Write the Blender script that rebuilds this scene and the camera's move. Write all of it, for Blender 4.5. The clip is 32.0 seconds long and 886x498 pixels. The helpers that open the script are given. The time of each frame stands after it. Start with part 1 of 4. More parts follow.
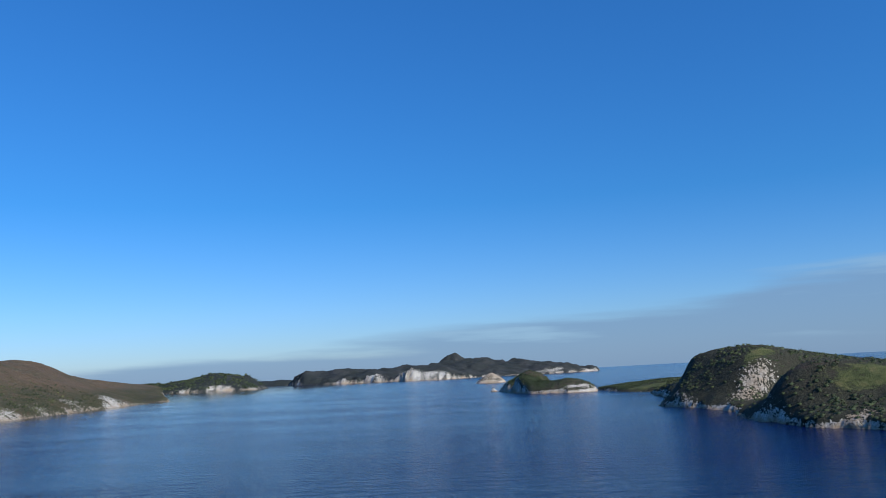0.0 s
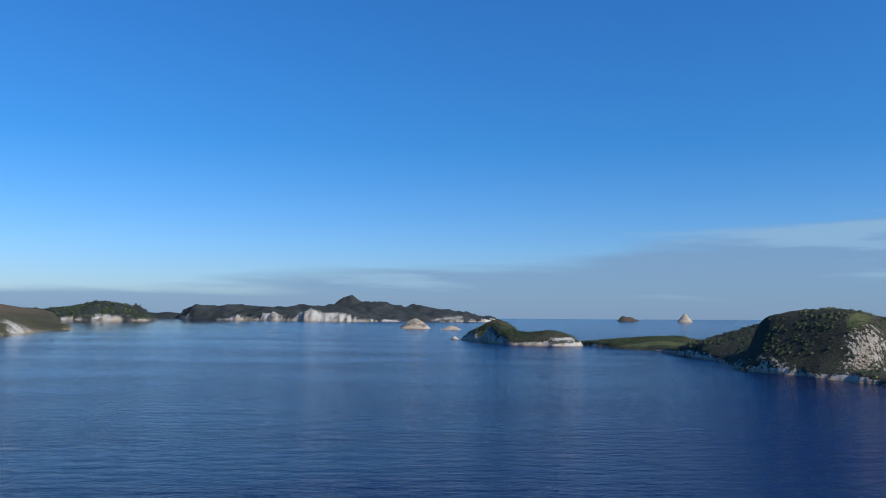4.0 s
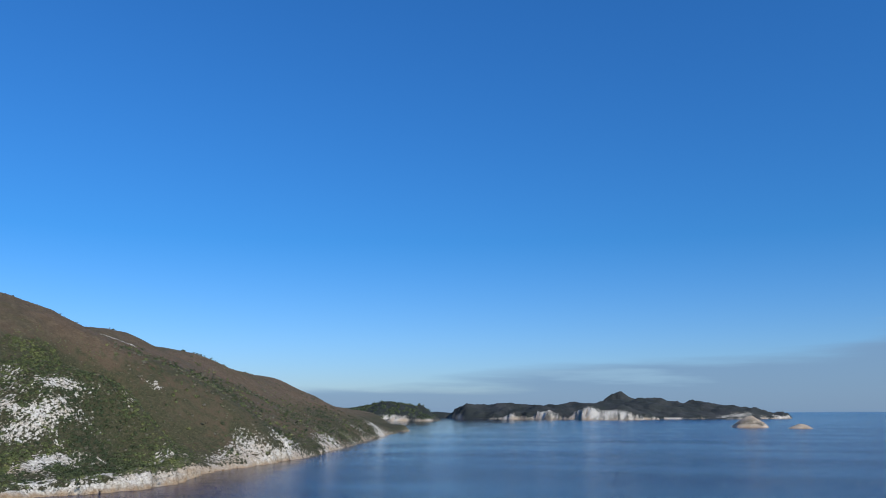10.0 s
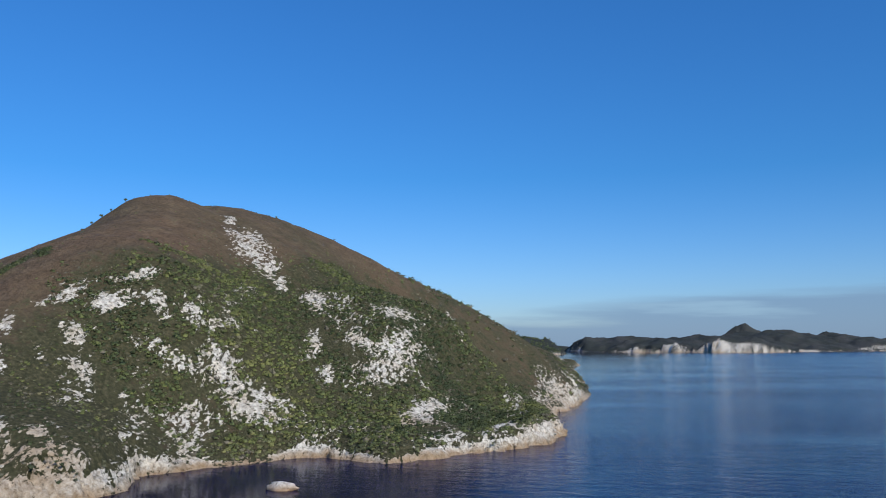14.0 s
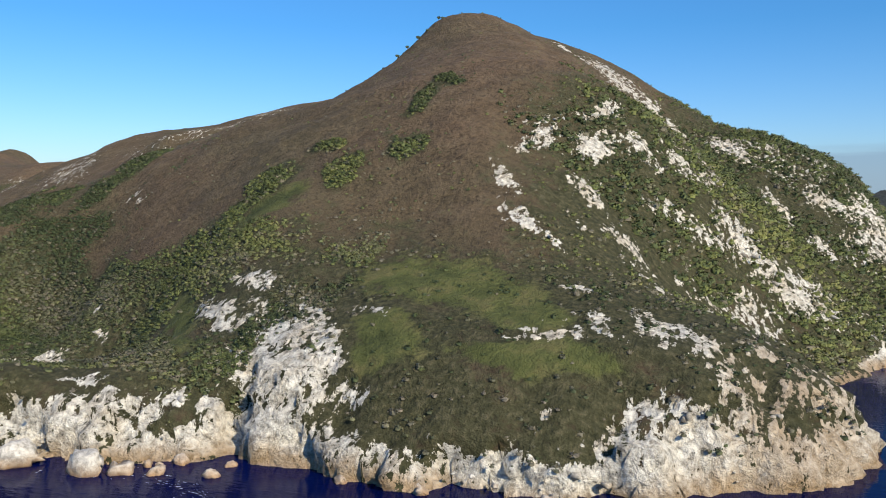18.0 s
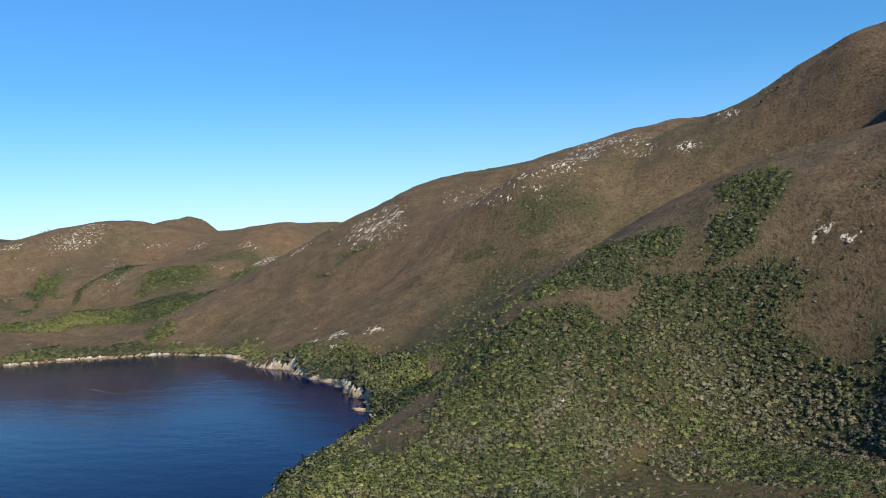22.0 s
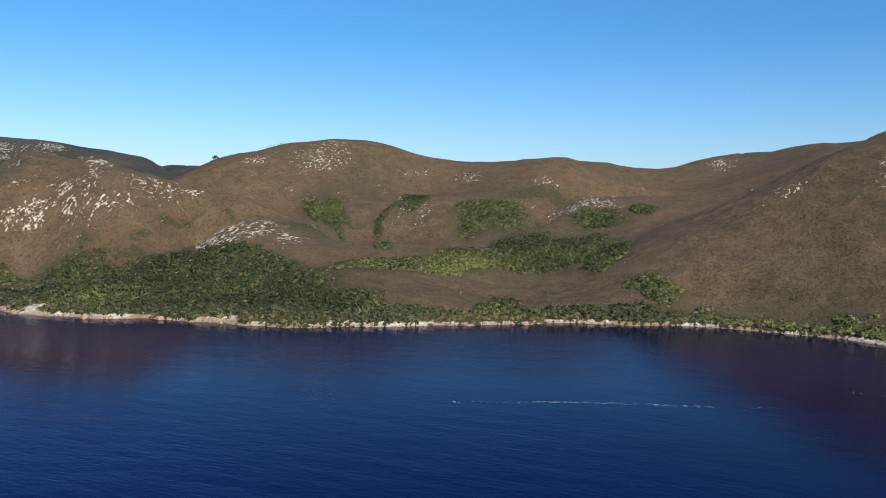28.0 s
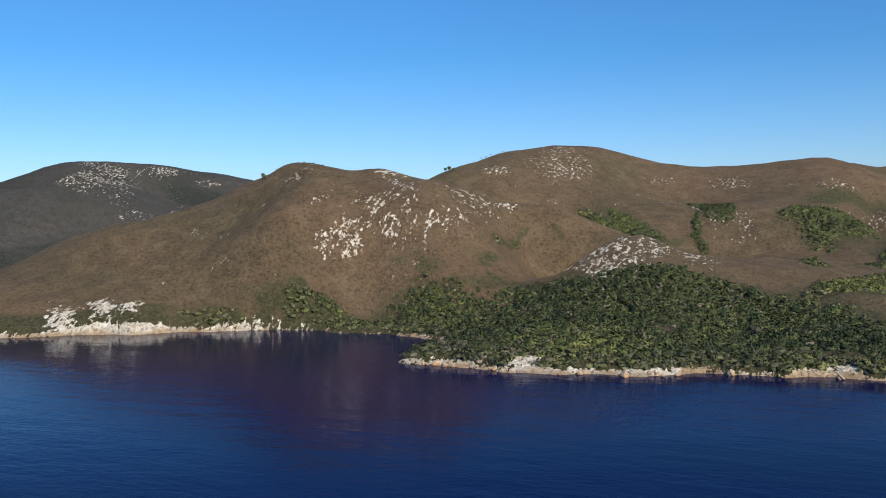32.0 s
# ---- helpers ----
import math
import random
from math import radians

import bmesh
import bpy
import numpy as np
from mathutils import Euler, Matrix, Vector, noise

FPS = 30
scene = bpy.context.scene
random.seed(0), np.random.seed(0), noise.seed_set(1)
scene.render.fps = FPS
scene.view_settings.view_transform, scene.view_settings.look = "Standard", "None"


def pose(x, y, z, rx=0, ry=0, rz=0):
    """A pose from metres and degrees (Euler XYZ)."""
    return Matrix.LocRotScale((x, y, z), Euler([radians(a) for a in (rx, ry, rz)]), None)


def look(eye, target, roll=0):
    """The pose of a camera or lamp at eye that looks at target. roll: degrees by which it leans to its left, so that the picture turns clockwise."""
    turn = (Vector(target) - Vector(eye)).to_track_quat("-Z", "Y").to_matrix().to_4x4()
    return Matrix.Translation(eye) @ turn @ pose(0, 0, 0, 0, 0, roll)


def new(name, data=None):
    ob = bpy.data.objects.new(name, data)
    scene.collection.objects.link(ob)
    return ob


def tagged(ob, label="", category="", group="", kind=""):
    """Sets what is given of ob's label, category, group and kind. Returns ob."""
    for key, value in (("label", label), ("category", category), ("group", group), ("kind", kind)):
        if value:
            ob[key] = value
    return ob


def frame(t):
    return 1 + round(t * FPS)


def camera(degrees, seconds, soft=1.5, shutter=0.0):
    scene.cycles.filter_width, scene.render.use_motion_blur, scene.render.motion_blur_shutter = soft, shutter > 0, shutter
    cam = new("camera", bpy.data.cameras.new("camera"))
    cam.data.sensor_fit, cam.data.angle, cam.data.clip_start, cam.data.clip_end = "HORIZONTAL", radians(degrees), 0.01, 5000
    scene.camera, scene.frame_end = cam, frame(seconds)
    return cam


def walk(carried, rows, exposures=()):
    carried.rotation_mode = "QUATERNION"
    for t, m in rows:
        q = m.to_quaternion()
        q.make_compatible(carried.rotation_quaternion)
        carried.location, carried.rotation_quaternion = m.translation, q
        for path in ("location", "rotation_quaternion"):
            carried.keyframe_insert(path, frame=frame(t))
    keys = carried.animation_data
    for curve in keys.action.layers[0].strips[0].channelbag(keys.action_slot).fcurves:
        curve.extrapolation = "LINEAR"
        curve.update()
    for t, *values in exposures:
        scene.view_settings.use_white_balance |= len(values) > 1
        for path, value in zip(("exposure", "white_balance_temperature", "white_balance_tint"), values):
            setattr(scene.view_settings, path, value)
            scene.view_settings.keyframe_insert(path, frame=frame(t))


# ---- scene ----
# ---- camera ----
cam = camera(56.1, 32.0, soft=1.0)
# seconds, east, north, height, heading to the left of north, tilt, lean
PATH = [
    (0, -0.0, 0.0, 31.0, 2.00, 8.43, -2.70),
    (0.5, -14.6, 12.6, 31.2, 4.72, 10.93, -2.32),
    (1, -29.3, 25.2, 31.5, 2.55, 7.40, -3.30),
    (1.5, -44.0, 37.7, 31.8, 3.63, 7.24, -4.74),
    (2, -58.6, 50.0, 32.1, 4.75, 7.08, -5.13),
    (2.5, -73.2, 62.2, 32.3, 2.98, 8.56, -3.24),
    (3, -87.8, 74.0, 32.5, 0.34, 3.82, 0.12),
    (3.5, -102.6, 85.7, 32.7, -6.17, 4.49, 0.65),
    (5.5, -162.9, 129.5, 33.9, -5.61, 4.60, 0.82),
    (6, -178.7, 139.8, 34.0, -4.19, 5.83, -0.16),
    (6.5, -194.7, 149.9, 34.1, 0.42, 9.65, -1.46),
    (7, -210.9, 159.6, 34.0, 2.77, 8.28, 2.10),
    (7.5, -227.4, 168.9, 33.8, 4.42, 7.78, 2.74),
    (8, -244.1, 177.8, 33.6, 4.63, 8.88, -0.60),
    (8.5, -261.1, 186.2, 33.3, 6.58, 9.68, -1.17),
    (9, -278.4, 194.2, 33.0, 7.96, 10.98, 0.55),
    (9.5, -296.0, 201.6, 32.7, 7.87, 11.25, 0.15),
    (10, -313.7, 208.7, 32.4, 9.52, 11.07, 0.02),
    (10.5, -331.5, 215.7, 32.2, 10.58, 10.70, -0.96),
    (11, -349.3, 222.8, 32.2, 9.99, 10.78, -1.12),
    (11.5, -367.1, 229.8, 32.2, 11.85, 11.41, -1.53),
    (12, -384.9, 236.8, 32.3, 11.80, 12.77, -0.09),
    (12.5, -402.8, 243.7, 32.4, 13.31, 12.21, 0.01),
    (13, -420.6, 250.5, 32.6, 13.85, 9.59, 0.27),
    (13.5, -438.5, 257.0, 32.8, 15.33, 8.43, -0.18),
    (15.5, -512.2, 279.4, 32.9, 15.89, 1.10, -1.00),
    (16, -530.7, 283.9, 33.1, 16.72, 2.52, -1.52),
    (16.5, -549.3, 288.0, 33.5, 17.38, 1.04, -2.12),
    (17, -567.9, 291.7, 33.9, 17.72, -1.92, -3.14),
    (17.5, -586.7, 295.2, 34.5, 18.97, -0.84, 0.44),
    (18, -605.7, 298.2, 35.3, 16.80, -3.38, 0.29),
    (18.5, -624.3, 301.3, 35.8, 17.01, -5.42, -0.51),
    (19, -642.7, 304.4, 36.1, 18.69, -3.43, -0.14),
    (19.5, -661.5, 307.5, 36.4, 18.60, -3.18, -2.55),
    (20, -680.7, 310.2, 36.8, 18.11, -2.66, -0.45),
    (20.5, -699.3, 313.3, 37.2, 21.13, -1.08, -3.06),
    (21, -717.9, 316.5, 37.4, 20.34, -1.63, -1.83),
    (21.5, -736.6, 319.9, 37.4, 21.59, -0.62, -2.37),
    (22, -755.2, 323.9, 37.2, 22.13, -0.01, -3.58),
    (22.5, -773.6, 328.1, 36.9, 24.06, -0.26, -2.20),
    (23, -791.9, 332.2, 36.6, 23.66, -0.94, -1.87),
    (23.5, -810.6, 336.0, 36.4, 25.06, -2.33, -0.69),
    (24, -829.3, 339.5, 36.0, 24.84, -2.67, -1.08),
    (24.5, -847.8, 342.8, 35.6, 24.45, -1.88, -1.01),
    (25, -866.2, 346.0, 35.2, 24.06, -1.80, -1.95),
    (25.5, -884.7, 349.1, 34.8, 26.10, -0.71, -2.08),
    (26, -903.3, 351.9, 34.4, 25.97, -0.92, -2.48),
    (26.5, -922.0, 354.0, 34.0, 24.78, -0.86, -2.96),
    (28.5, -996.3, 354.8, 33.1, 22.12, -3.28, 1.63),
    (29, -1014.9, 355.4, 32.9, 22.32, -0.94, -0.24),
    (29.5, -1033.7, 356.3, 32.5, 22.79, -0.34, -1.87),
    (30, -1052.5, 357.7, 32.1, 23.04, 0.56, -2.02),
    (30.5, -1071.3, 359.7, 31.7, 23.57, 0.65, -1.61),
    (31, -1090.3, 362.1, 31.1, 23.66, 0.20, -1.14),
    (31.5, -1109.2, 364.7, 30.5, 23.53, -0.11, -1.25),
    (32, -1128.0, 367.1, 29.7, 22.68, -1.48, -0.83),
]
walk(cam, [(t, pose(x, y, z, 90 + tilt, 0, turn) @ pose(0, 0, 0, 0, 0, lean)) for t, x, y, z, turn, tilt, lean in PATH],
     exposures=[(0, -0.12, 6300, 9), (10, -0.2, 6350, 9), (13, -0.24, 6400, 10), (16, 0.12, 7050, 9), (18, 0.22, 7500, 8), (20, 0.38, 7950, 8), (26, 0.22, 7950, 9), (32, 0.12, 7700, 9)])

# ---- light ----
SUN_HIGH, SUN_AZ = 33.0, 127.0          # degrees; azimuth clockwise from north (+y)
world = bpy.data.worlds.new("world")
scene.world = world
world.use_nodes = True
wn, wl = world.node_tree.nodes, world.node_tree.links


def world_math(op, a, b=0.0, c=0.0):
    m = wn.new("ShaderNodeMath")
    m.operation = op
    for socket, value in zip(m.inputs, (a, b, c)):
        if isinstance(value, (float, int)):
            socket.default_value = value
        else:
            wl.new(value, socket)
    return m.outputs[0]


def world_smooth(value, lo, hi):
    m = wn.new("ShaderNodeMapRange")
    m.interpolation_type = "SMOOTHSTEP"
    m.inputs[1].default_value, m.inputs[2].default_value = lo, hi
    wl.new(value, m.inputs[0])
    return m.outputs[0]


def world_mix(a, b, fac):
    m = wn.new("ShaderNodeMix")
    m.data_type = "RGBA"
    for socket, value in ((m.inputs[6], a), (m.inputs[7], b), (m.inputs[0], fac)):
        if isinstance(value, tuple):
            socket.default_value = (*value, 1)
        else:
            wl.new(value, socket)
    return m.outputs[2]


sky = wn.new("ShaderNodeTexSky")
sky.sky_type = "NISHITA"
sky.sun_disc = False
sky.sun_elevation, sky.sun_rotation = radians(SUN_HIGH), radians(SUN_AZ)
sky.altitude, sky.air_density, sky.dust_density, sky.ozone_density = 0, 1.0, 0.5, 1.2
deeper = wn.new("ShaderNodeHueSaturation")
deeper.inputs["Saturation"].default_value = 1.15
wl.new(sky.outputs[0], deeper.inputs["Color"])
clear = wn.new("ShaderNodeMix")
clear.data_type, clear.blend_type = "RGBA", "MULTIPLY"
clear.inputs[0].default_value, clear.inputs[7].default_value = 1.0, (0.33, 0.86, 1.38, 1)
wl.new(deeper.outputs[0], clear.inputs[6])
way = wn.new("ShaderNodeTexCoord").outputs["Generated"]
axes = wn.new("ShaderNodeSeparateXYZ")
wl.new(way, axes.inputs[0])
# paler air low down, deeper blue overhead
fade = wn.new("ShaderNodeValToRGB")
for e, (p, c) in zip((fade.color_ramp.elements[0], fade.color_ramp.elements[1], fade.color_ramp.elements.new(0.2)),
                     ((0.0, (1.4, 0.71, 0.74)), (0.55, (0.17, 0.38, 0.57)), (0.2, (0.64, 0.67, 0.71)))):
    e.position, e.color = p, (*c, 1)
wl.new(axes.outputs[2], fade.inputs[0])
air = wn.new("ShaderNodeMix")
air.data_type, air.blend_type = "RGBA", "MULTIPLY"
air.inputs[0].default_value = 1.0
wl.new(clear.outputs[2], air.inputs[6])
wl.new(fade.outputs[0], air.inputs[7])
# a low bank of stratus over the open sea, thickening towards the east
flat = wn.new("ShaderNodeMapping")
flat.inputs["Scale"].default_value = (3, 3, 34)
wl.new(way, flat.inputs[0])
puff = wn.new("ShaderNodeTexNoise")
puff.inputs["Scale"].default_value, puff.inputs["Detail"].default_value, puff.inputs["Roughness"].default_value = 1.0, 5, 0.5
wl.new(flat.outputs[0], puff.inputs["Vector"])
high = world_math("MULTIPLY", axes.outputs[2], 57.3)
rim = world_math("ADD", world_math("MULTIPLY_ADD", axes.outputs[0], 5.5, 2.9), world_math("MULTIPLY_ADD", puff.outputs[0], 5.0, -2.5))
bank = world_smooth(world_math("SUBTRACT", rim, high), -0.5, 0.9)
streak = world_math("MULTIPLY", world_smooth(puff.outputs[0], 0.54, 0.66), world_smooth(high, 1.0, 1.8))
cloud = world_mix((1.45, 2.35, 3.7), (2.1, 3.3, 4.6), streak)
bank = world_math("MULTIPLY", bank, 0.75)
wl.new(world_mix(air.outputs[2], cloud, bank), wn["Background"].inputs["Color"])
wn["Background"].inputs["Strength"].default_value = 0.15
sun = new("sun", bpy.data.lights.new("sun", "SUN"))
sun.data.energy, sun.data.angle, sun.data.color = 5.8, radians(0.55), (1.0, 0.93, 0.82)
sun.matrix_world = look((0, 0, 0), (-math.sin(radians(SUN_AZ)), -math.cos(radians(SUN_AZ)), -math.tan(radians(SUN_HIGH))))


# ---- materials ----
def material(name):
    m = bpy.data.materials.new(name)
    m.use_nodes = True
    return m, m.node_tree.nodes, m.node_tree.links, m.node_tree.nodes["Principled BSDF"]


def noise_node(n, l, scale, detail=4, rough=0.55, vector=None):
    t = n.new("ShaderNodeTexNoise")
    t.inputs["Scale"].default_value, t.inputs["Detail"].default_value, t.inputs["Roughness"].default_value = scale, detail, rough
    if vector is not None:
        l.new(vector, t.inputs["Vector"])
    return t


def ramp_node(n, l, source, stops):
    r = n.new("ShaderNodeValToRGB")
    while len(r.color_ramp.elements) < len(stops):
        r.color_ramp.elements.new(0.5)
    for e, (p, c) in zip(r.color_ramp.elements, stops):
        e.position, e.color = p, (*c, 1)
    l.new(source, r.inputs[0])
    return r


def mix_node(n, l, a, b, fac):
    m = n.new("ShaderNodeMix")
    m.data_type = "RGBA"
    for socket, value in ((m.inputs[6], a), (m.inputs[7], b), (m.inputs[0], fac)):
        if isinstance(value, (tuple, float, int)):
            socket.default_value = (*value, 1) if isinstance(value, tuple) else value
        else:
            l.new(value, socket)
    return m.outputs[2]


def math_node(n, l, op, a, b=0.0, clamp=False):
    m = n.new("ShaderNodeMath")
    m.operation, m.use_clamp = op, clamp
    for socket, value in zip(m.inputs, (a, b)):
        if isinstance(value, (float, int)):
            socket.default_value = value
        else:
            l.new(value, socket)
    return m.outputs[0]


def bump_node(n, l, height, strength, distance, bsdf):
    b = n.new("ShaderNodeBump")
    b.inputs["Strength"].default_value, b.inputs["Distance"].default_value = strength, distance
    l.new(height, b.inputs["Height"])
    l.new(b.outputs[0], bsdf.inputs["Normal"])
    return b


def ground_material(name="heath_and_quartzite", dull=1.0, cool=1.0):
    """Brown buttongrass heath, olive scrub floor, green sward and pale quartzite, mixed by the cover layer."""
    m, n, l, b = material(name)
    at = n.new("ShaderNodeAttribute")
    at.attribute_name = "cover"
    sep = n.new("ShaderNodeSeparateColor")
    l.new(at.outputs["Color"], sep.inputs[0])
    geo = n.new("ShaderNodeNewGeometry")
    pos = geo.outputs["Position"]
    # dull darkens and greys; cool shifts to blue, putting haze into the colour
    def muted(r, g, b_):
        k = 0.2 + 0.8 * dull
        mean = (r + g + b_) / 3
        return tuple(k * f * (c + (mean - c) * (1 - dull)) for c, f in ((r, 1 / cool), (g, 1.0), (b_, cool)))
    big, mid, fine, grit = noise_node(n, l, 0.016, 5, 0.6, pos), noise_node(n, l, 0.16, 6, 0.65, pos), noise_node(n, l, 0.9, 5, 0.7, pos), noise_node(n, l, 3.2, 3, 0.7, pos)
    heath = ramp_node(n, l, mid.outputs[0], [(0.32, muted(0.06, 0.048, 0.032)), (0.5, muted(0.105, 0.08, 0.052)), (0.68, muted(0.168, 0.13, 0.086))])
    tint = ramp_node(n, l, big.outputs[0], [(0.36, muted(0.07, 0.064, 0.036)), (0.48, muted(0.1, 0.073, 0.046)), (0.64, muted(0.132, 0.084, 0.056))])
    heath = mix_node(n, l, heath.outputs[0], tint.outputs[0], 0.5)
    tuft = ramp_node(n, l, fine.outputs[0], [(0.36, (0.45, 0.45, 0.42)), (0.5, (1, 1, 1)), (0.66, (1.3, 1.28, 1.2))])
    mul = n.new("ShaderNodeMix")
    mul.data_type, mul.blend_type = "RGBA", "MULTIPLY"
    mul.inputs[0].default_value = 0.75
    l.new(heath, mul.inputs[6])
    l.new(tuft.outputs[0], mul.inputs[7])
    heath = mul.outputs[2]
    scrub = ramp_node(n, l, fine.outputs[0], [(0.32, muted(0.022, 0.026, 0.013)), (0.52, muted(0.056, 0.055, 0.029)), (0.7, muted(0.11, 0.098, 0.06))])
    sward = ramp_node(n, l, mid.outputs[0], [(0.35, (0.05, 0.06, 0.022)), (0.52, (0.085, 0.096, 0.034)), (0.68, (0.13, 0.118, 0.052))])
    rock = ramp_node(n, l, fine.outputs[0], [(0.3, (0.13, 0.12, 0.105)), (0.42, (0.4, 0.38, 0.34)), (0.56, (0.64, 0.615, 0.56)), (0.76, (0.76, 0.735, 0.68))])
    stain = ramp_node(n, l, mid.outputs[0], [(0.46, (1, 1, 1)), (0.64, (0.9, 0.82, 0.72))])
    mul2 = n.new("ShaderNodeMix")
    mul2.data_type, mul2.blend_type = "RGBA", "MULTIPLY"
    mul2.inputs[0].default_value = 0.8
    l.new(rock.outputs[0], mul2.inputs[6])
    l.new(stain.outputs[0], mul2.inputs[7])
    vor = n.new("ShaderNodeTexVoronoi")
    vor.feature, vor.inputs["Scale"].default_value = "DISTANCE_TO_EDGE", 0.42
    warp = n.new("ShaderNodeVectorMath")
    warp.operation = "MULTIPLY_ADD"
    l.new(fine.outputs["Color"], warp.inputs[0])
    warp.inputs[1].default_value = (2.6, 2.6, 2.6)
    l.new(pos, warp.inputs[2])
    l.new(warp.outputs[0], vor.inputs["Vector"])
    gap = n.new("ShaderNodeMapRange")
    gap.inputs[1].default_value, gap.inputs[2].default_value, gap.inputs[3].default_value, gap.inputs[4].default_value = 0.0, 0.08, 0.32, 0.0
    l.new(vor.outputs[0], gap.inputs[0])
    lichen = mix_node(n, l, mul2.outputs[2], (0.11, 0.1, 0.085), gap.outputs[0])
    rust = mix_node(n, l, lichen, (0.28, 0.18, 0.09), sep.outputs[2])

    rib = n.new("ShaderNodeMapping")
    rib.inputs["Scale"].default_value = (0.75, 0.3, 0.3)
    l.new(pos, rib.inputs[0])
    ribs = noise_node(n, l, 1.0, 6, 0.65, rib.outputs[0])

    def edge(v, lo, hi, a=1.6, c=1.0, broad=mid):
        s = math_node(n, l, "ADD", v, math_node(n, l, "MULTIPLY", math_node(n, l, "SUBTRACT", broad.outputs[0], 0.5), a))
        s = math_node(n, l, "ADD", s, math_node(n, l, "MULTIPLY", math_node(n, l, "SUBTRACT", fine.outputs[0], 0.5), c))
        r = n.new("ShaderNodeMapRange")
        r.inputs[1].default_value, r.inputs[2].default_value = lo, hi
        l.new(s, r.inputs[0])
        return r.outputs[0]
    col = mix_node(n, l, heath, scrub.outputs[0], edge(sep.outputs[1], 0.35, 0.6))
    col = mix_node(n, l, col, sward.outputs[0], edge(at.outputs["Alpha"], 0.3, 0.6))
    rk = edge(sep.outputs[0], 0.49, 0.54, 2.7, 1.3, ribs)
    bare = n.new("ShaderNodeMapRange")
    bare.inputs[1].default_value, bare.inputs[2].default_value = 0.08, 0.2
    l.new(sep.outputs[0], bare.inputs[0])
    rk = math_node(n, l, "MULTIPLY", rk, bare.outputs[0])
    col = mix_node(n, l, col, rust, rk)
    l.new(col, b.inputs["Base Color"])
    b.inputs["Roughness"].default_value = 0.92
    b.inputs["Specular IOR Level"].default_value = 0.15
    crack = math_node(n, l, "MINIMUM", vor.outputs[0], 0.25)
    h = math_node(n, l, "ADD", fine.outputs[0], math_node(n, l, "MULTIPLY", mid.outputs[0], 1.2))
    h = math_node(n, l, "ADD", h, math_node(n, l, "MULTIPLY", grit.outputs[0], 0.35))
    h = math_node(n, l, "ADD", h, math_node(n, l, "MULTIPLY", math_node(n, l, "MULTIPLY", crack, rk), 0.8))
    bump_node(n, l, h, 1.0, 1.0, b)
    return m


def stone_material():
    m, n, l, b = material("quartzite_blocks")
    geo = n.new("ShaderNodeNewGeometry")
    pos = geo.outputs["Position"]
    fine, mid = noise_node(n, l, 1.3, 5, 0.7, pos), noise_node(n, l, 0.3, 4, 0.6, pos)
    rock = ramp_node(n, l, fine.outputs[0], [(0.28, (0.16, 0.15, 0.135)), (0.45, (0.4, 0.38, 0.35)), (0.62, (0.6, 0.575, 0.53)), (0.8, (0.72, 0.69, 0.65))])
    warm = ramp_node(n, l, geo.outputs["Random Per Island"], [(0, (0.4, 0.375, 0.34)), (0.5, (0.72, 0.7, 0.66)), (1, (1, 1, 1))])
    mul = n.new("ShaderNodeMix")
    mul.data_type, mul.blend_type = "RGBA", "MULTIPLY"
    mul.inputs[0].default_value = 1.0
    l.new(rock.outputs[0], mul.inputs[6])
    l.new(warm.outputs[0], mul.inputs[7])
    sep = n.new("ShaderNodeSeparateXYZ")
    l.new(pos, sep.inputs[0])
    tide = n.new("ShaderNodeMapRange")
    tide.inputs[1].default_value, tide.inputs[2].default_value, tide.inputs[3].default_value, tide.inputs[4].default_value = 0.5, 2.4, 0.85, 0.0
    l.new(math_node(n, l, "ADD", sep.outputs[2], mid.outputs[0]), tide.inputs[0])
    l.new(mix_node(n, l, mul.outputs[2], (0.27, 0.15, 0.06), tide.outputs[0]), b.inputs["Base Color"])
    b.inputs["Roughness"].default_value, b.inputs["Specular IOR Level"].default_value = 0.85, 0.25
    bump_node(n, l, math_node(n, l, "ADD", fine.outputs[0], mid.outputs[0]), 0.8, 0.4, b)
    return m


def leaf_material():
    m, n, l, b = material("scrub_leaves")
    at = n.new("ShaderNodeAttribute")
    at.attribute_name = "tone"
    sep = n.new("ShaderNodeSeparateColor")
    l.new(at.outputs["Color"], sep.inputs[0])
    geo = n.new("ShaderNodeNewGeometry")
    green = ramp_node(n, l, sep.outputs[0], [(0.0, (0.038, 0.053, 0.024)), (0.4, (0.08, 0.098, 0.039)), (0.75, (0.132, 0.148, 0.05)), (1.0, (0.18, 0.178, 0.072))])
    col = mix_node(n, l, green.outputs[0], (0.15, 0.13, 0.105), sep.outputs[1])
    vary = ramp_node(n, l, geo.outputs["Random Per Island"], [(0, (0.72, 0.74, 0.7)), (1, (1.2, 1.2, 1.15))])
    mul = n.new("ShaderNodeMix")
    mul.data_type, mul.blend_type = "RGBA", "MULTIPLY"
    mul.inputs[0].default_value = 1.0
    l.new(col, mul.inputs[6])
    l.new(vary.outputs[0], mul.inputs[7])
    l.new(mul.outputs[2], b.inputs["Base Color"])
    b.inputs["Roughness"].default_value, b.inputs["Specular IOR Level"].default_value = 0.7, 0.25
    return m


def plain_material(name, colour, rough=0.9, scale=2.0):
    m, n, l, b = material(name)
    t = noise_node(n, l, scale, 4, 0.65)
    r = ramp_node(n, l, t.outputs[0], [(0.3, tuple(c * 0.6 for c in colour)), (0.7, tuple(min(c * 1.3, 0.9) for c in colour))])
    l.new(r.outputs[0], b.inputs["Base Color"])
    b.inputs["Roughness"].default_value = rough
    return m


